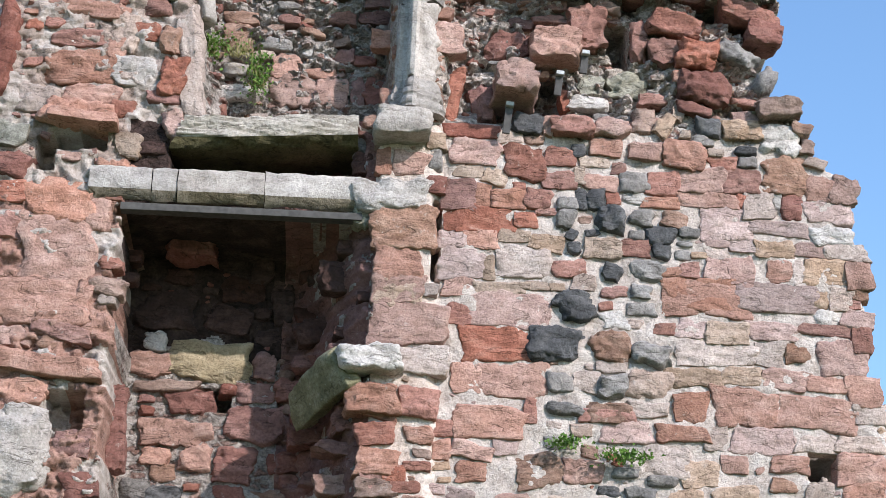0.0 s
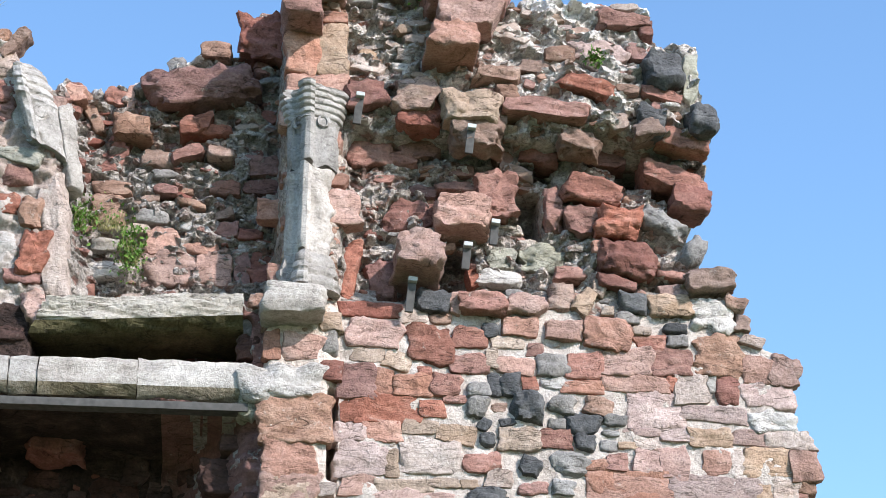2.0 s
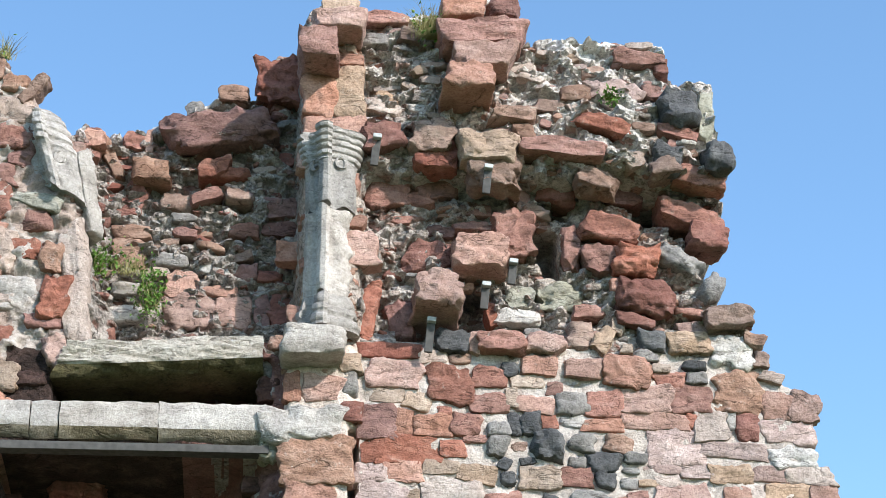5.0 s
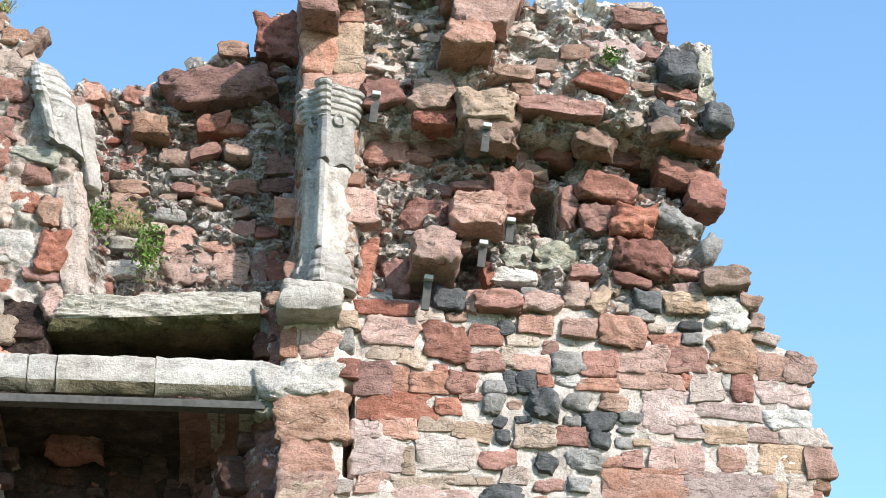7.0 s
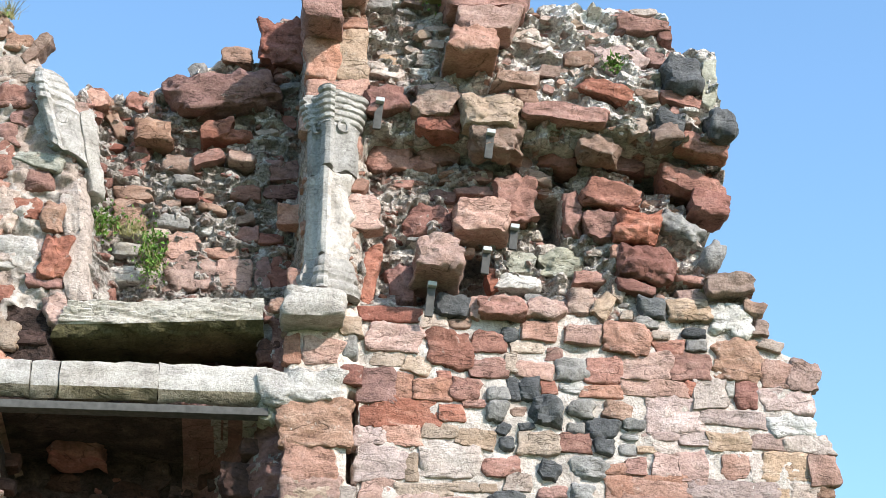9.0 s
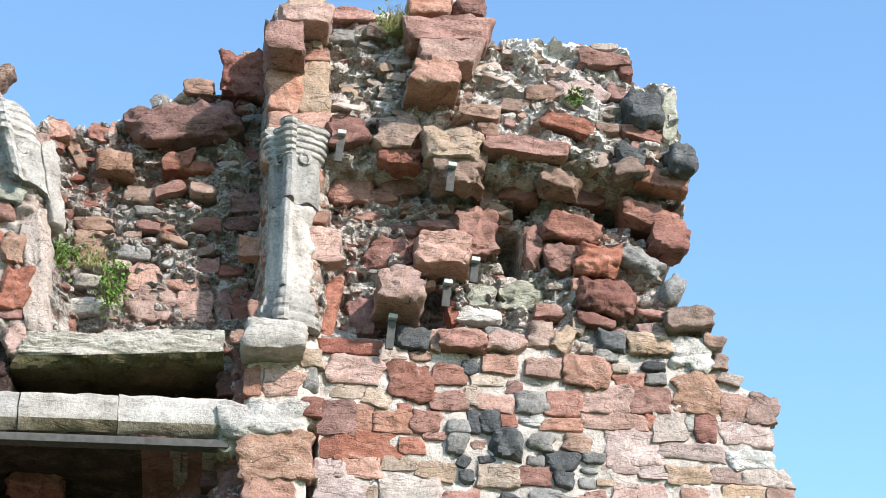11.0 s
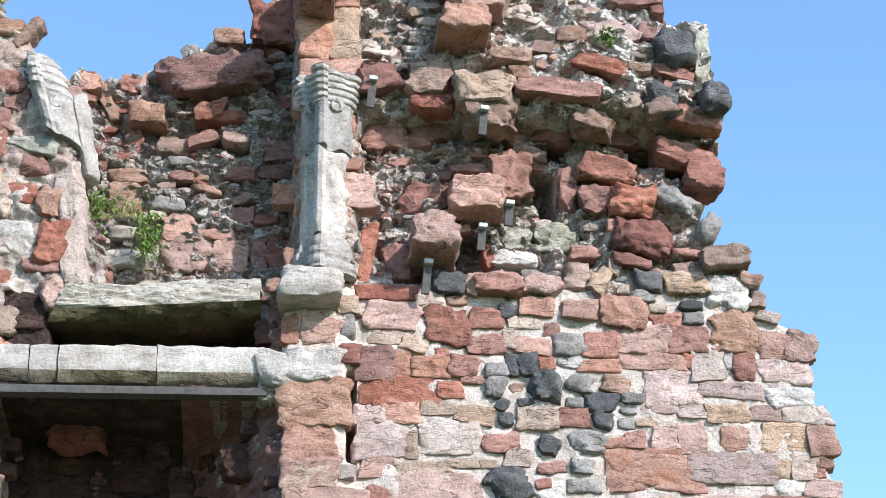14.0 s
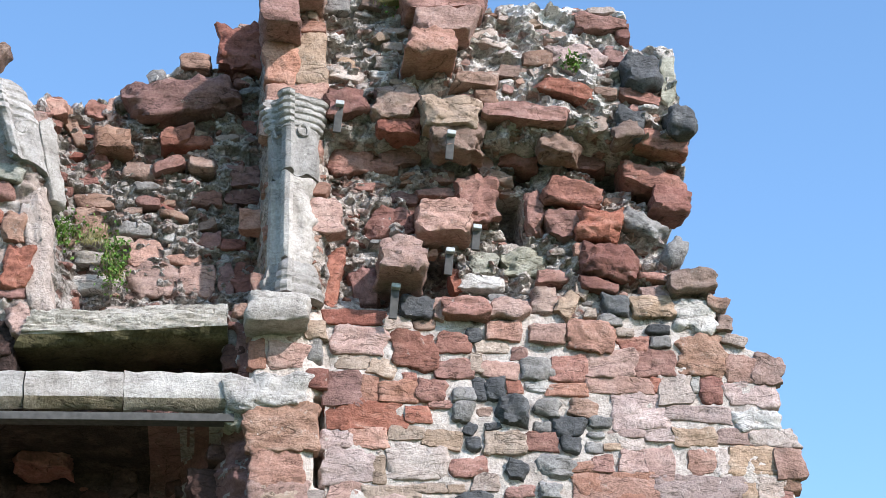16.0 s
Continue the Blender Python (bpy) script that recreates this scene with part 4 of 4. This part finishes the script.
def fill(tries, wmin, wmax, proud, limit):
    made = 0
    for _ in range(tries):
        x, z = rng.uniform(-3.7, 2.6), rng.uniform(3.9, 9.3)
        w = rng.uniform(wmin, wmax)
        h = w * rng.uniform(0.4, 0.75)
        if not free(x, z, w, h) or made >= limit:
            continue
        if float(inside_distance(np.array([x]), np.array([z]))[0]) < 0.03:
            continue
        if 5.93 < z < 6.9 and -2.75 < x < -1.02:
            continue
        if HOLE_X - 0.1 < x < HOLE_X + HOLE_W + 0.1 and HOLE_Z - 0.08 < z < HOLE_Z + HOLE_H + 0.08:
            continue
        if where_cavity(x, z):
            continue
        where = region(x, z)
        p = proud * (1.0 if where in ("facing", "pier") else 2.0)
        if where in ("core", "upper") and (wmax > 0.25 or rng.random() < 0.6):
            continue
        if where == "left" and rng.random() < 0.78:
            continue
        if where in ("core", "upper"):
            stone(kind_at(x, z), x, z, w * 1.25, h * rng.uniform(0.5, 0.95), rng.uniform(-0.2, 0.7) * p, rng.gauss(6, 11), rng.choice((9, 14, 14)), follow=True)
        else:
            stone(kind_at(x, z), x, z, w, h, rng.uniform(0.3, 1.0) * p, rng.uniform(-7, 7), rng.choice((6, 9, 9)))
        made += 1


fill(3500, 0.2, 0.36, 0.025, 130)
fill(9000, 0.09, 0.2, 0.025, 420)

# broken stones hanging along the ragged lip of the core
x = 0.62
while x < 1.6:
    w, h = rng.uniform(0.1, 0.34), rng.uniform(0.08, 0.15)
    if rng.random() < 0.75:
        ob = stone(rng.choice("rdbbr"), x + w / 2, 7.97 + rng.uniform(-0.08, 0.06), w, h, 0.06, rng.gauss(8, 12), 13)
        ob.location.y = depth(x + w / 2, 8.12) + rng.uniform(-0.02, 0.12)
        ob.rotation_euler.rotate_axis("X", rng.uniform(-0.4, 0.1))
    x += w * rng.uniform(0.7, 1.0)

# chips and pebbles in the mortar, too many to count
CHIPS = {}


def chips(tries, limit):
    made = 0
    for _ in range(tries):
        if rng.random() < 0.72:
            x, z = rng.uniform(-2.4, 2.1), rng.uniform(6.9, 9.25)
        else:
            x, z = rng.uniform(-3.6, 2.55), rng.uniform(4.0, 9.3)
        where = region(x, z)
        rugged = where in ("core", "upper")
        w = rng.uniform(0.03, 0.15) if rugged else rng.uniform(0.03, 0.075)
        h = w * (rng.uniform(0.25, 0.8) if rugged else rng.uniform(0.45, 0.9))
        if made >= limit or not free(x, z, w, h, 0.2) or 5.95 < z < 6.9 and -2.75 < x < -1.02:
            continue
        kind = kind_at(x, z)
        if rugged and rng.random() < (0.9 if w < 0.08 else 0.5):
            kind = "mortar" if where == "upper" or z < 8.2 or x < 0.45 else "pale"
        if where_cavity(x, z) or not rugged and rng.random() < 0.7:
            continue
        if float(inside_distance(np.array([x]), np.array([z]))[0]) < 0.03:
            continue
        verts, faces = rock_points(w, 0.08, h, rng.random() * 99, rng.choice((7, 10, 14)), 1.6, 4, 9)
        y = depth(x, z) - (lumps(x, z) + rng.uniform(-0.07, -0.02) if rugged else rng.uniform(-0.032, -0.018))
        m = pose(x, y, z, rng.uniform(-25, 25), rng.gauss(0, 14), rng.uniform(-25, 25))
        allv, allf = CHIPS.setdefault((where, kind), ([], []))
        base = len(allv)
        allv += [tuple(m @ Vector(v)) for v in verts]
        allf += [tuple(base + i for i in f) for f in faces]
        made += 1
        i, j = int((x - w / 4 - XMIN) / BED), int((z - h / 4 - ZMIN) / BED)
        TAKEN[i:i + 1 + int(w / 2 / BED), j:j + 1 + int(h / 2 / BED)] = True


chips(24000, 5200)
for (where, kind), (allv, allf) in CHIPS.items():
    tagged(mesh_object("rubble_chips", allv, allf, {"mortar": CORE, "pale": PALE_CORE}.get(kind) or STONE[kind], WALLS[where]), kind="stuff")

# ---- dressed stones, fittings and plants ----


def beam_mesh(x0, x1, z0, z1, y0, y1, seed, sag=0.0, rag=1.0, cells=(64, 6, 8), chamfer=0.0, flow=0.0, splay=0.0, tilt=0.0):
    """A long dressed stone with worn arrises, from corner to corner; its second material lies on the underside."""
    nx, ny, nz = cells
    bm = bmesh.new()
    bmesh.ops.create_cube(bm, size=2)
    bmesh.ops.subdivide_edges(bm, edges=[e for e in bm.edges if abs(e.verts[0].co.x - e.verts[1].co.x) > 1], cuts=nx, use_grid_fill=True)
    bmesh.ops.subdivide_edges(bm, edges=[e for e in bm.edges if abs(e.verts[0].co.z - e.verts[1].co.z) > 1], cuts=nz, use_grid_fill=True)
    bmesh.ops.subdivide_edges(bm, edges=[e for e in bm.edges if abs(e.verts[0].co.y - e.verts[1].co.y) > 1], cuts=ny, use_grid_fill=True)
    w, d, h = (x1 - x0) / 2, (y1 - y0) / 2, (z1 - z0) / 2
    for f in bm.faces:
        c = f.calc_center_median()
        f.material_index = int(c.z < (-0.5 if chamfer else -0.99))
    for v in bm.verts:
        x, y, z = v.co
        k = max(1.0, (abs(y) ** 12 + abs(z) ** 12) ** (1 / 12))
        if chamfer and y < -0.5 and z < -0.45:
            y += chamfer / d * (-0.45 - z) / 0.55
        y, z = y / k, z / k
        p = Vector(((x0 + x1) / 2 + x * w, (y0 + y1) / 2 + y * d, (z0 + z1) / 2 + z * h))
        g = noise.fractal(Vector((p.x * 5 + seed, p.y * 9, p.z * 14)), 1.0, 2.0, 4) * 0.014 * rag
        g += noise.noise(Vector((p.x * 26, p.y * 26, p.z * 30 + seed))) * 0.004 * rag
        if flow:
            # grooves that run with the bedding, down across the face, deepest at one end
            u = p.z + 0.2 * p.x + 0.03 * noise.noise(Vector((p.x * 4, 0, p.z * 6)))
            cut = noise.noise(Vector((p.x * 1.6, seed, u * 34))) + 0.5 * noise.noise(Vector((p.x * 3, seed, u * 80)))
            g += flow * min(0.25, cut) * (0.35 + 0.65 * step(0.2, -0.9, x))
        p += Vector((x * g * 0.5, y * g, z * g))
        p.z += tilt * x * w - sag * (1 - x * x)
        p.x -= splay * (0.5 - 0.5 * z) * step(-0.7, -1.0, x)
        v.co = p
    for f in bm.faces:
        f.smooth = True
    return bm


def beam(name, label, category, material, under=None, parent=None, **sizes):
    bm = beam_mesh(**sizes)
    me = bpy.data.meshes.new(name)
    bm.to_mesh(me)
    bm.free()
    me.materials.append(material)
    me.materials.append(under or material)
    me.set_sharp_from_angle(angle=radians(30))
    ob = new(name, me)
    if parent:
        ob.parent = parent
        ob.matrix_parent_inverse = parent.matrix_world.inverted()
        return ob
    return tagged(ob, label, category)


BEAM_L, BEAM_R, BEAM_Z0 = -2.99, -1.138, 6.112
lintel = tagged(new("stone_lintel"), "long pale grey stone lintel, worn and cracked through, over the lower recess", "lintel")
lintel.location = (BEAM_L, 0.0, BEAM_Z0)
bpy.context.view_layer.update()
breaks = (BEAM_L, -2.56, -2.385, -1.79, BEAM_R)
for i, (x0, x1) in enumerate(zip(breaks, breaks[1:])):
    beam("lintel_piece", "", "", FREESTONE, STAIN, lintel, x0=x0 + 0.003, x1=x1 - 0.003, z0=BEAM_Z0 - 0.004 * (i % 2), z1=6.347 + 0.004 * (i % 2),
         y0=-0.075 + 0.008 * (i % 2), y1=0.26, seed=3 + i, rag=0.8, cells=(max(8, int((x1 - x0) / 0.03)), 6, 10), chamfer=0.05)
SLAB_L, SLAB_Z0 = -2.36, 6.545
SLAB_R, SLAB_Z1 = -1.168, 6.77
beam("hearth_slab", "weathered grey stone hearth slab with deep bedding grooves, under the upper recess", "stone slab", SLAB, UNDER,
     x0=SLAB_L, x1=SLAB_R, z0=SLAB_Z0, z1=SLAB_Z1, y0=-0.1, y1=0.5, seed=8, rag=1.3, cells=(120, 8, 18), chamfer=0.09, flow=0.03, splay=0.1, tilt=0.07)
beam("steel_support_bar", "dull grey flat steel bar carrying the stone lintel", "steel bar", BAR,
     x0=-2.76, x1=BEAM_R + 0.02, z0=6.035, z1=6.086, y0=-0.05, y1=0.06, seed=5, rag=0.15, cells=(16, 1, 1))


# plan of a jamb shaft: a sharp arris in front, a hollow flank on one side, a broad flat flank on the other
JAMB = [(-0.17, 0.16), (-0.17, 0.0), (-0.15, -0.035), (-0.115, -0.03), (-0.085, -0.05), (-0.07, -0.09), (-0.085, -0.13), (-0.06, -0.165), (-0.025, -0.175), (0.0, -0.155),
        (-0.005, -0.125), (0.05, -0.105), (0.1, -0.085), (0.15, -0.05), (0.175, 0.0), (0.175, 0.16)]


def jamb_ring(per=5):
    """The plan's points, each side cut into shorter ones."""
    out = []
    for (ax, ay), (bx, by) in zip(JAMB, JAMB[1:] + JAMB[:1]):
        out += [(ax + (bx - ax) * i / per, ay + (by - ay) * i / per) for i in range(per)]
    return out


def jamb_stack(name, profile, parent, low, high, seed, wear=0.006, bite=0.0, ends=0.0, mirror=1, skew=0.0, label=""):
    """A moulded jamb stone: rings of (height, scale) along a leaning axis, chipped, with a broken right edge where bite is set."""
    ring = jamb_ring()
    lo, hi = Vector(low), Vector(high)
    verts, faces, n = [], [], len(ring)
    for j, (z, r) in enumerate(profile):
        c = lo.lerp(hi, (z - lo.z) / (hi.z - lo.z))
        last = j in (0, len(profile) - 1)
        for x, y in ring:
            q = Vector((c.x + mirror * x * r, c.y + y * r, z))
            g = noise.fractal(q * 11 + Vector((seed, 0, 0)), 1.0, 2.0, 4) * wear
            g -= max(0.0, noise.noise(q * 8 + Vector((0, seed, 3))) - 0.25) * wear * 7
            out = Vector((mirror * x, y, 0)).normalized()
            q += out * g
            if bite and x > 0.06:
                q -= Vector((mirror, -0.4, 0)) * bite * (x - 0.06) / 0.115 * max(0.0, 0.4 + noise.fractal(Vector((z * 7, seed, y * 5)), 0.8, 2.2, 4))
            q.z -= skew * x * r * (1 - j / (len(profile) - 1))
            if last and ends:
                q.z += ends * noise.noise(Vector((q.x * 9, q.y * 9, seed)))
            verts.append(tuple(q))
    for j in range(len(profile) - 1):
        for i in range(n):
            a, b = j * n + i, j * n + (i + 1) % n
            faces.append((a, b, b + n, a + n) if mirror > 0 else (b, a, a + n, b + n))
    faces.append(tuple(range(n))[::mirror * -1])
    faces.append(tuple(range((len(profile) - 1) * n, len(profile) * n))[::mirror])
    ob = mesh_object(name, verts, faces, FREESTONE, parent, label)
    ob.matrix_parent_inverse = parent.matrix_world.inverted()
    return ob


def dense(profile, stepsize=0.02):
    """The same profile with more rings between its corners."""
    out = []
    for (z0, r0), (z1, r1) in zip(profile, profile[1:]):
        k = max(1, int(math.hypot(z1 - z0, (r1 - r0) * 0.17) / stepsize))
        out += [(z0 + (z1 - z0) * i / k, r0 + (r1 - r0) * i / k) for i in range(k)]
    return out + [profile[-1]]


def rolls(z0, z1, r0, r1, count, depth=0.07):
    """A run of roll mouldings, stepping from one scale to another."""
    out = []
    for i in range(count):
        for s, k in ((0.0, 0.0), (0.18, 0.9), (0.5, 1.0), (0.68, 0.9), (0.8, 0.0)):
            u = (i + s) / count
            out.append((z0 + (z1 - z0) * u, r0 + (r1 - r0) * u + depth * (k - 0.4)))
    return out + [(z1, r1)]


def scroll(parent, x, y, z, yaw, hand=1, size=0.036, tube=0.014):
    """A worn leaf scroll that curls under the moulding."""
    m = pose(x, y, z, 0, 0, yaw)
    path = [(hand * size * math.cos(a * 0.4), size * 1.15 * math.sin(a * 0.4)) for a in range(4, 19)]
    verts, faces, k = [], [], 7
    for i, (px, pz) in enumerate(path):
        r = tube * (0.6 + 0.5 * i / len(path))
        for j in range(k):
            b = 2 * math.pi * j / k
            verts.append(tuple(m @ Vector((px + r * math.cos(b), r * math.sin(b) * 0.8, pz + 0.3 * r * math.cos(b)))))
            if i:
                a, c = (i - 1) * k + j, (i - 1) * k + (j + 1) % k
                faces.append((a, c, c + k, a + k))
    faces += [tuple(range(k))[::-1], tuple(range(len(verts) - k, len(verts)))]
    ob = mesh_object("leaf_scroll", verts, faces, FREESTONE, parent)
    ob.matrix_parent_inverse = parent.matrix_world.inverted()


CX0, CZ0, CX1, CZ1, CY = -0.782, 6.80, -0.765, 8.20, -0.1
column = tagged(new("fireplace_column"), "carved pale grey stone jamb column of the upper ruined fireplace, cracked and chipped", "column")
column.location = (CX0, CY, CZ0)
bpy.context.view_layer.update()
LO, HI = (CX0, CY, CZ0), (CX1, CY, CZ1)
jamb_stack("base", dense([(CZ0, 1.16)] + rolls(CZ0 + 0.02, CZ0 + 0.17, 1.18, 1.04, 2, 0.1) + [(CZ0 + 0.2, 0.99), (CZ0 + 0.24, 0.94)], 0.012), column, LO, HI, 2, wear=0.011)
jamb_stack("shaft", dense([(CZ0 + 0.24, 0.9), (CZ1 - 0.56, 0.88)]), column, LO, HI, 5, wear=0.005, bite=0.05, ends=0.05)
jamb_stack("upper_shaft", dense([(CZ1 - 0.55, 0.92), (CZ1 - 0.25, 0.95), (CZ1 - 0.22, 1.0)]), column, (LO[0] + 0.012, LO[1] + 0.008, LO[2]), HI, 6, wear=0.008, ends=0.05)
jamb_stack("capital", dense([(CZ1 - 0.23, 0.98)] + rolls(CZ1 - 0.21, CZ1 + 0.01, 1.0, 1.3, 5, 0.12) + [(CZ1 + 0.02, 1.15)], 0.008), column, LO, HI, 9, wear=0.006)
scroll(column, CX1 - 0.1, CY - 0.075, CZ1 - 0.235, -40, -1)
scroll(column, CX1 + 0.06, CY - 0.105, CZ1 - 0.235, 28)

PX, PZ = -0.861, 6.688
verts, faces = rock_points(0.385, 0.34, 0.19, 71, 12, 0.7, 10, 3)
tagged(mesh_object("column_plinth", verts, faces, FREESTONE), "pale grey squared stone block carrying the column", "stone block").matrix_world = pose(PX, -0.15, PZ, 0, 0, 0)

# broken twin on the other side of the recess: its moulded head leans out, a thin slab of the shaft is left below
twin = tagged(new("broken_jamb_column"), "broken leaning moulded grey stone jamb with lichen crust", "column")
twin.location = (-2.42, 0.0, 7.62)
bpy.context.view_layer.update()
TLO, THI = (-2.48, 0.03, 7.78), (-2.65, 0.0, 8.36)
jamb_stack("capital", dense([(7.78, 1.0), (8.06, 1.04)] + rolls(8.08, 8.34, 1.1, 0.72, 4, 0.1) + [(8.36, 0.5)], 0.01), twin, TLO, THI, 21, wear=0.009, ends=0.05, skew=0.5)
scroll(twin, -2.5, -0.09, 8.0, 28)
verts, faces = rock_points(0.11, 0.3, 0.6, 61, 14, 0.6, 14, 3, 2.0)
mesh_object("shaft", verts, faces, FREESTONE, twin).matrix_world = pose(-2.38, 0.14, 7.82, 0, -14, 35)

# projecting sill of the lower recess: a broken front stone, and a mossy flank that runs back along the splayed reveal
SX, SZ = -1.026, 4.995
sill = tagged(new("projecting_sill"), "broken projecting stone sill, limewashed front and mossy side", "sill")
sill.location = (SX, -0.1, SZ)
bpy.context.view_layer.update()
verts, faces = rock_points(0.42, 0.4, 0.165, 88, 9, 1.2, 14)
ob = mesh_object("front_stone", verts, faces, STONE["w"], sill)
ob.matrix_world = pose(SX, -0.08, SZ + 0.02, 0, -2, 0)
verts, faces = rock_points(0.74, 0.14, 0.28, 89, 14, 0.7, 14, 4)
ob = mesh_object("mossy_flank", verts, faces, MOSSY, sill, "yellow-green mossy flank")
ob.matrix_world = pose(-1.34, 0.17, 4.885, 24, -13, -65)

# galvanised brackets pinned under the overhanging stones
BR = [-0.471, 8.183, 0.241, 7.943, -0.126, 6.905, 0.227, 7.179, 0.414, 7.375]
BY = (-0.17, -0.25, -0.14, -0.1, -0.04)
BLEN = (0.2, 0.18, 0.21, 0.16, 0.15)
for i in range(5):
    bx, bz = BR[2 * i], BR[2 * i + 1]
    br = tagged(new("metal_bracket"), "small galvanised steel bracket pinned under an overhanging stone", "bracket", "steel brackets in the wall")
    br.matrix_world = pose(bx, BY[i], bz, 0, 6, 0)
    bpy.context.view_layer.update()
    for nm, sx, sy, sz, dy, dz in (("stem", 0.052, 0.02, BLEN[i], 0.02, -BLEN[i] / 2), ("cap", 0.056, 0.06, 0.03, 0.0, 0.0)):
        bm = bmesh.new()
        bmesh.ops.create_cube(bm, size=1)
        for v in bm.verts:
            v.co = Vector((v.co.x * sx, v.co.y * sy + dy, v.co.z * sz + dz))
        bmesh.ops.bevel(bm, geom=bm.edges[:], offset=0.003, segments=1, affect="EDGES")
        me = bpy.data.meshes.new(nm)
        bm.to_mesh(me)
        bm.free()
        me.materials.append(STEEL if nm == "cap" else BAR)
        ob = new(nm, me)
        ob.parent = br


def tuft(name, label, x, y, z, w, h, leaves, blades, seed, hang=0.0):
    """A weed in a joint: many small pointed leaves on thin stalks, with some dry blades."""
    rg = random.Random(seed)
    plant = tagged(new(name), label, "weed")
    plant.location = (x, y, z)
    bpy.context.view_layer.update()
    for nm, count, mat in (("foliage", leaves, LEAF), ("dry_grass", blades, STRAW)):
        if not count:
            continue
        verts, faces = [], []
        for _ in range(count):
            if nm == "foliage":
                a = rg.gauss(0, 0.3) * w, rg.uniform(-0.11, 0.0), rg.gauss(0, 0.3) * h - hang
                s = rg.uniform(0.014, 0.032)
                u = Vector((rg.gauss(0, 1), rg.gauss(0, 1) - 0.6, rg.gauss(0, 1) + 0.3)).normalized()
                v = u.cross(Vector((rg.gauss(0, 1), rg.gauss(0, 1), rg.gauss(0, 1)))).normalized()
                c = Vector(a)
                k = len(verts)
                up = u.cross(v) * s * 0.25
                for q in (c, c + u * s * 0.5 + v * s * 0.42 + up, c + u * s * 1.25, c + u * s * 0.5 - v * s * 0.42 + up):
                    verts.append(tuple(q))
                faces += [(k, k + 1, k + 2), (k, k + 2, k + 3)]
            else:
                c = Vector((rg.gauss(0, 0.2) * w, rg.uniform(-0.05, 0.02), -0.3 * h))
                u = Vector((rg.gauss(0, 0.5), rg.uniform(-0.7, 0.1), rg.uniform(0.5, 1.2))).normalized()
                ln = rg.uniform(0.4, 1.1) * h
                k = len(verts)
                bend = Vector((rg.gauss(0, 0.3), -0.2, -0.25)) * ln
                side = Vector((0.0022, 0.001, 0))
                for s in (0, 0.5, 1):
                    q = c + u * ln * s + bend * s * s
                    verts += [tuple(q - side * (1.2 - s)), tuple(q + side * (1.2 - s))]
                faces += [(k, k + 1, k + 3, k + 2), (k + 2, k + 3, k + 5, k + 4)]
        mesh_object(nm, verts, faces, mat, plant)
    return plant


for nm, lab, at, y, w, h, lv, bl in (
        ("weed_tuft", "bright green leafy weed growing from the recess masonry", (-2.239, 7.428), 0.3, 0.16, 0.2, 260, 20),
        ("weed_tuft", "tall green leafy weed rooted on the stone slab", (-1.901, 7.222), 0.3, 0.16, 0.32, 380, 30),
        ("weed_tuft", "small green weed in the high rubble core", (1.075, 8.537), -0.14, 0.12, 0.08, 120, 4),
        ("weed_tuft", "thin dry weed with twigs in the recess masonry", (-2.069, 7.425), 0.3, 0.25, 0.2, 40, 60),
        ("weed_tuft", "low green weeds along a mortar ledge", (0.687, 4.441), -0.06, 0.3, 0.09, 320, 10),
        ("weed_tuft", "small green weeds on a mortar ledge", (0.291, 4.516), -0.06, 0.22, 0.07, 180, 8),
        ("grass_tuft", "dry yellow-green grass tuft on the wall head", (-0.127, 9.057), -0.12, 0.2, 0.26, 60, 220),
        ("grass_tuft", "sparse dry twigs on the wall head", (-2.920, 8.822), 0.0, 0.14, 0.2, 10, 60)):
    tuft(nm, lab, at[0], y, at[1], w, h, lv, bl, int(at[0] * 1000))

# ---- ground, and the plain lower wall above it ----
GROUND = -0.4
mesh_object("ground", [(-400, -400, GROUND), (400, -400, GROUND), (400, 400, GROUND), (-400, 400, GROUND)], [(0, 1, 2, 3)], TURF, None,
            "mown turf round the ruin")
tagged(bpy.data.objects["ground"], "", "ground", kind="structure")
ob = beam("wall_foot", "plain lower part of the ruined red sandstone wall", "wall", MORTAR,
          x0=XMIN, x1=2.85, z0=GROUND - 0.05, z1=ZMIN + 0.02, y0=0.0, y1=THICK, seed=4)
tagged(ob, kind="structure")
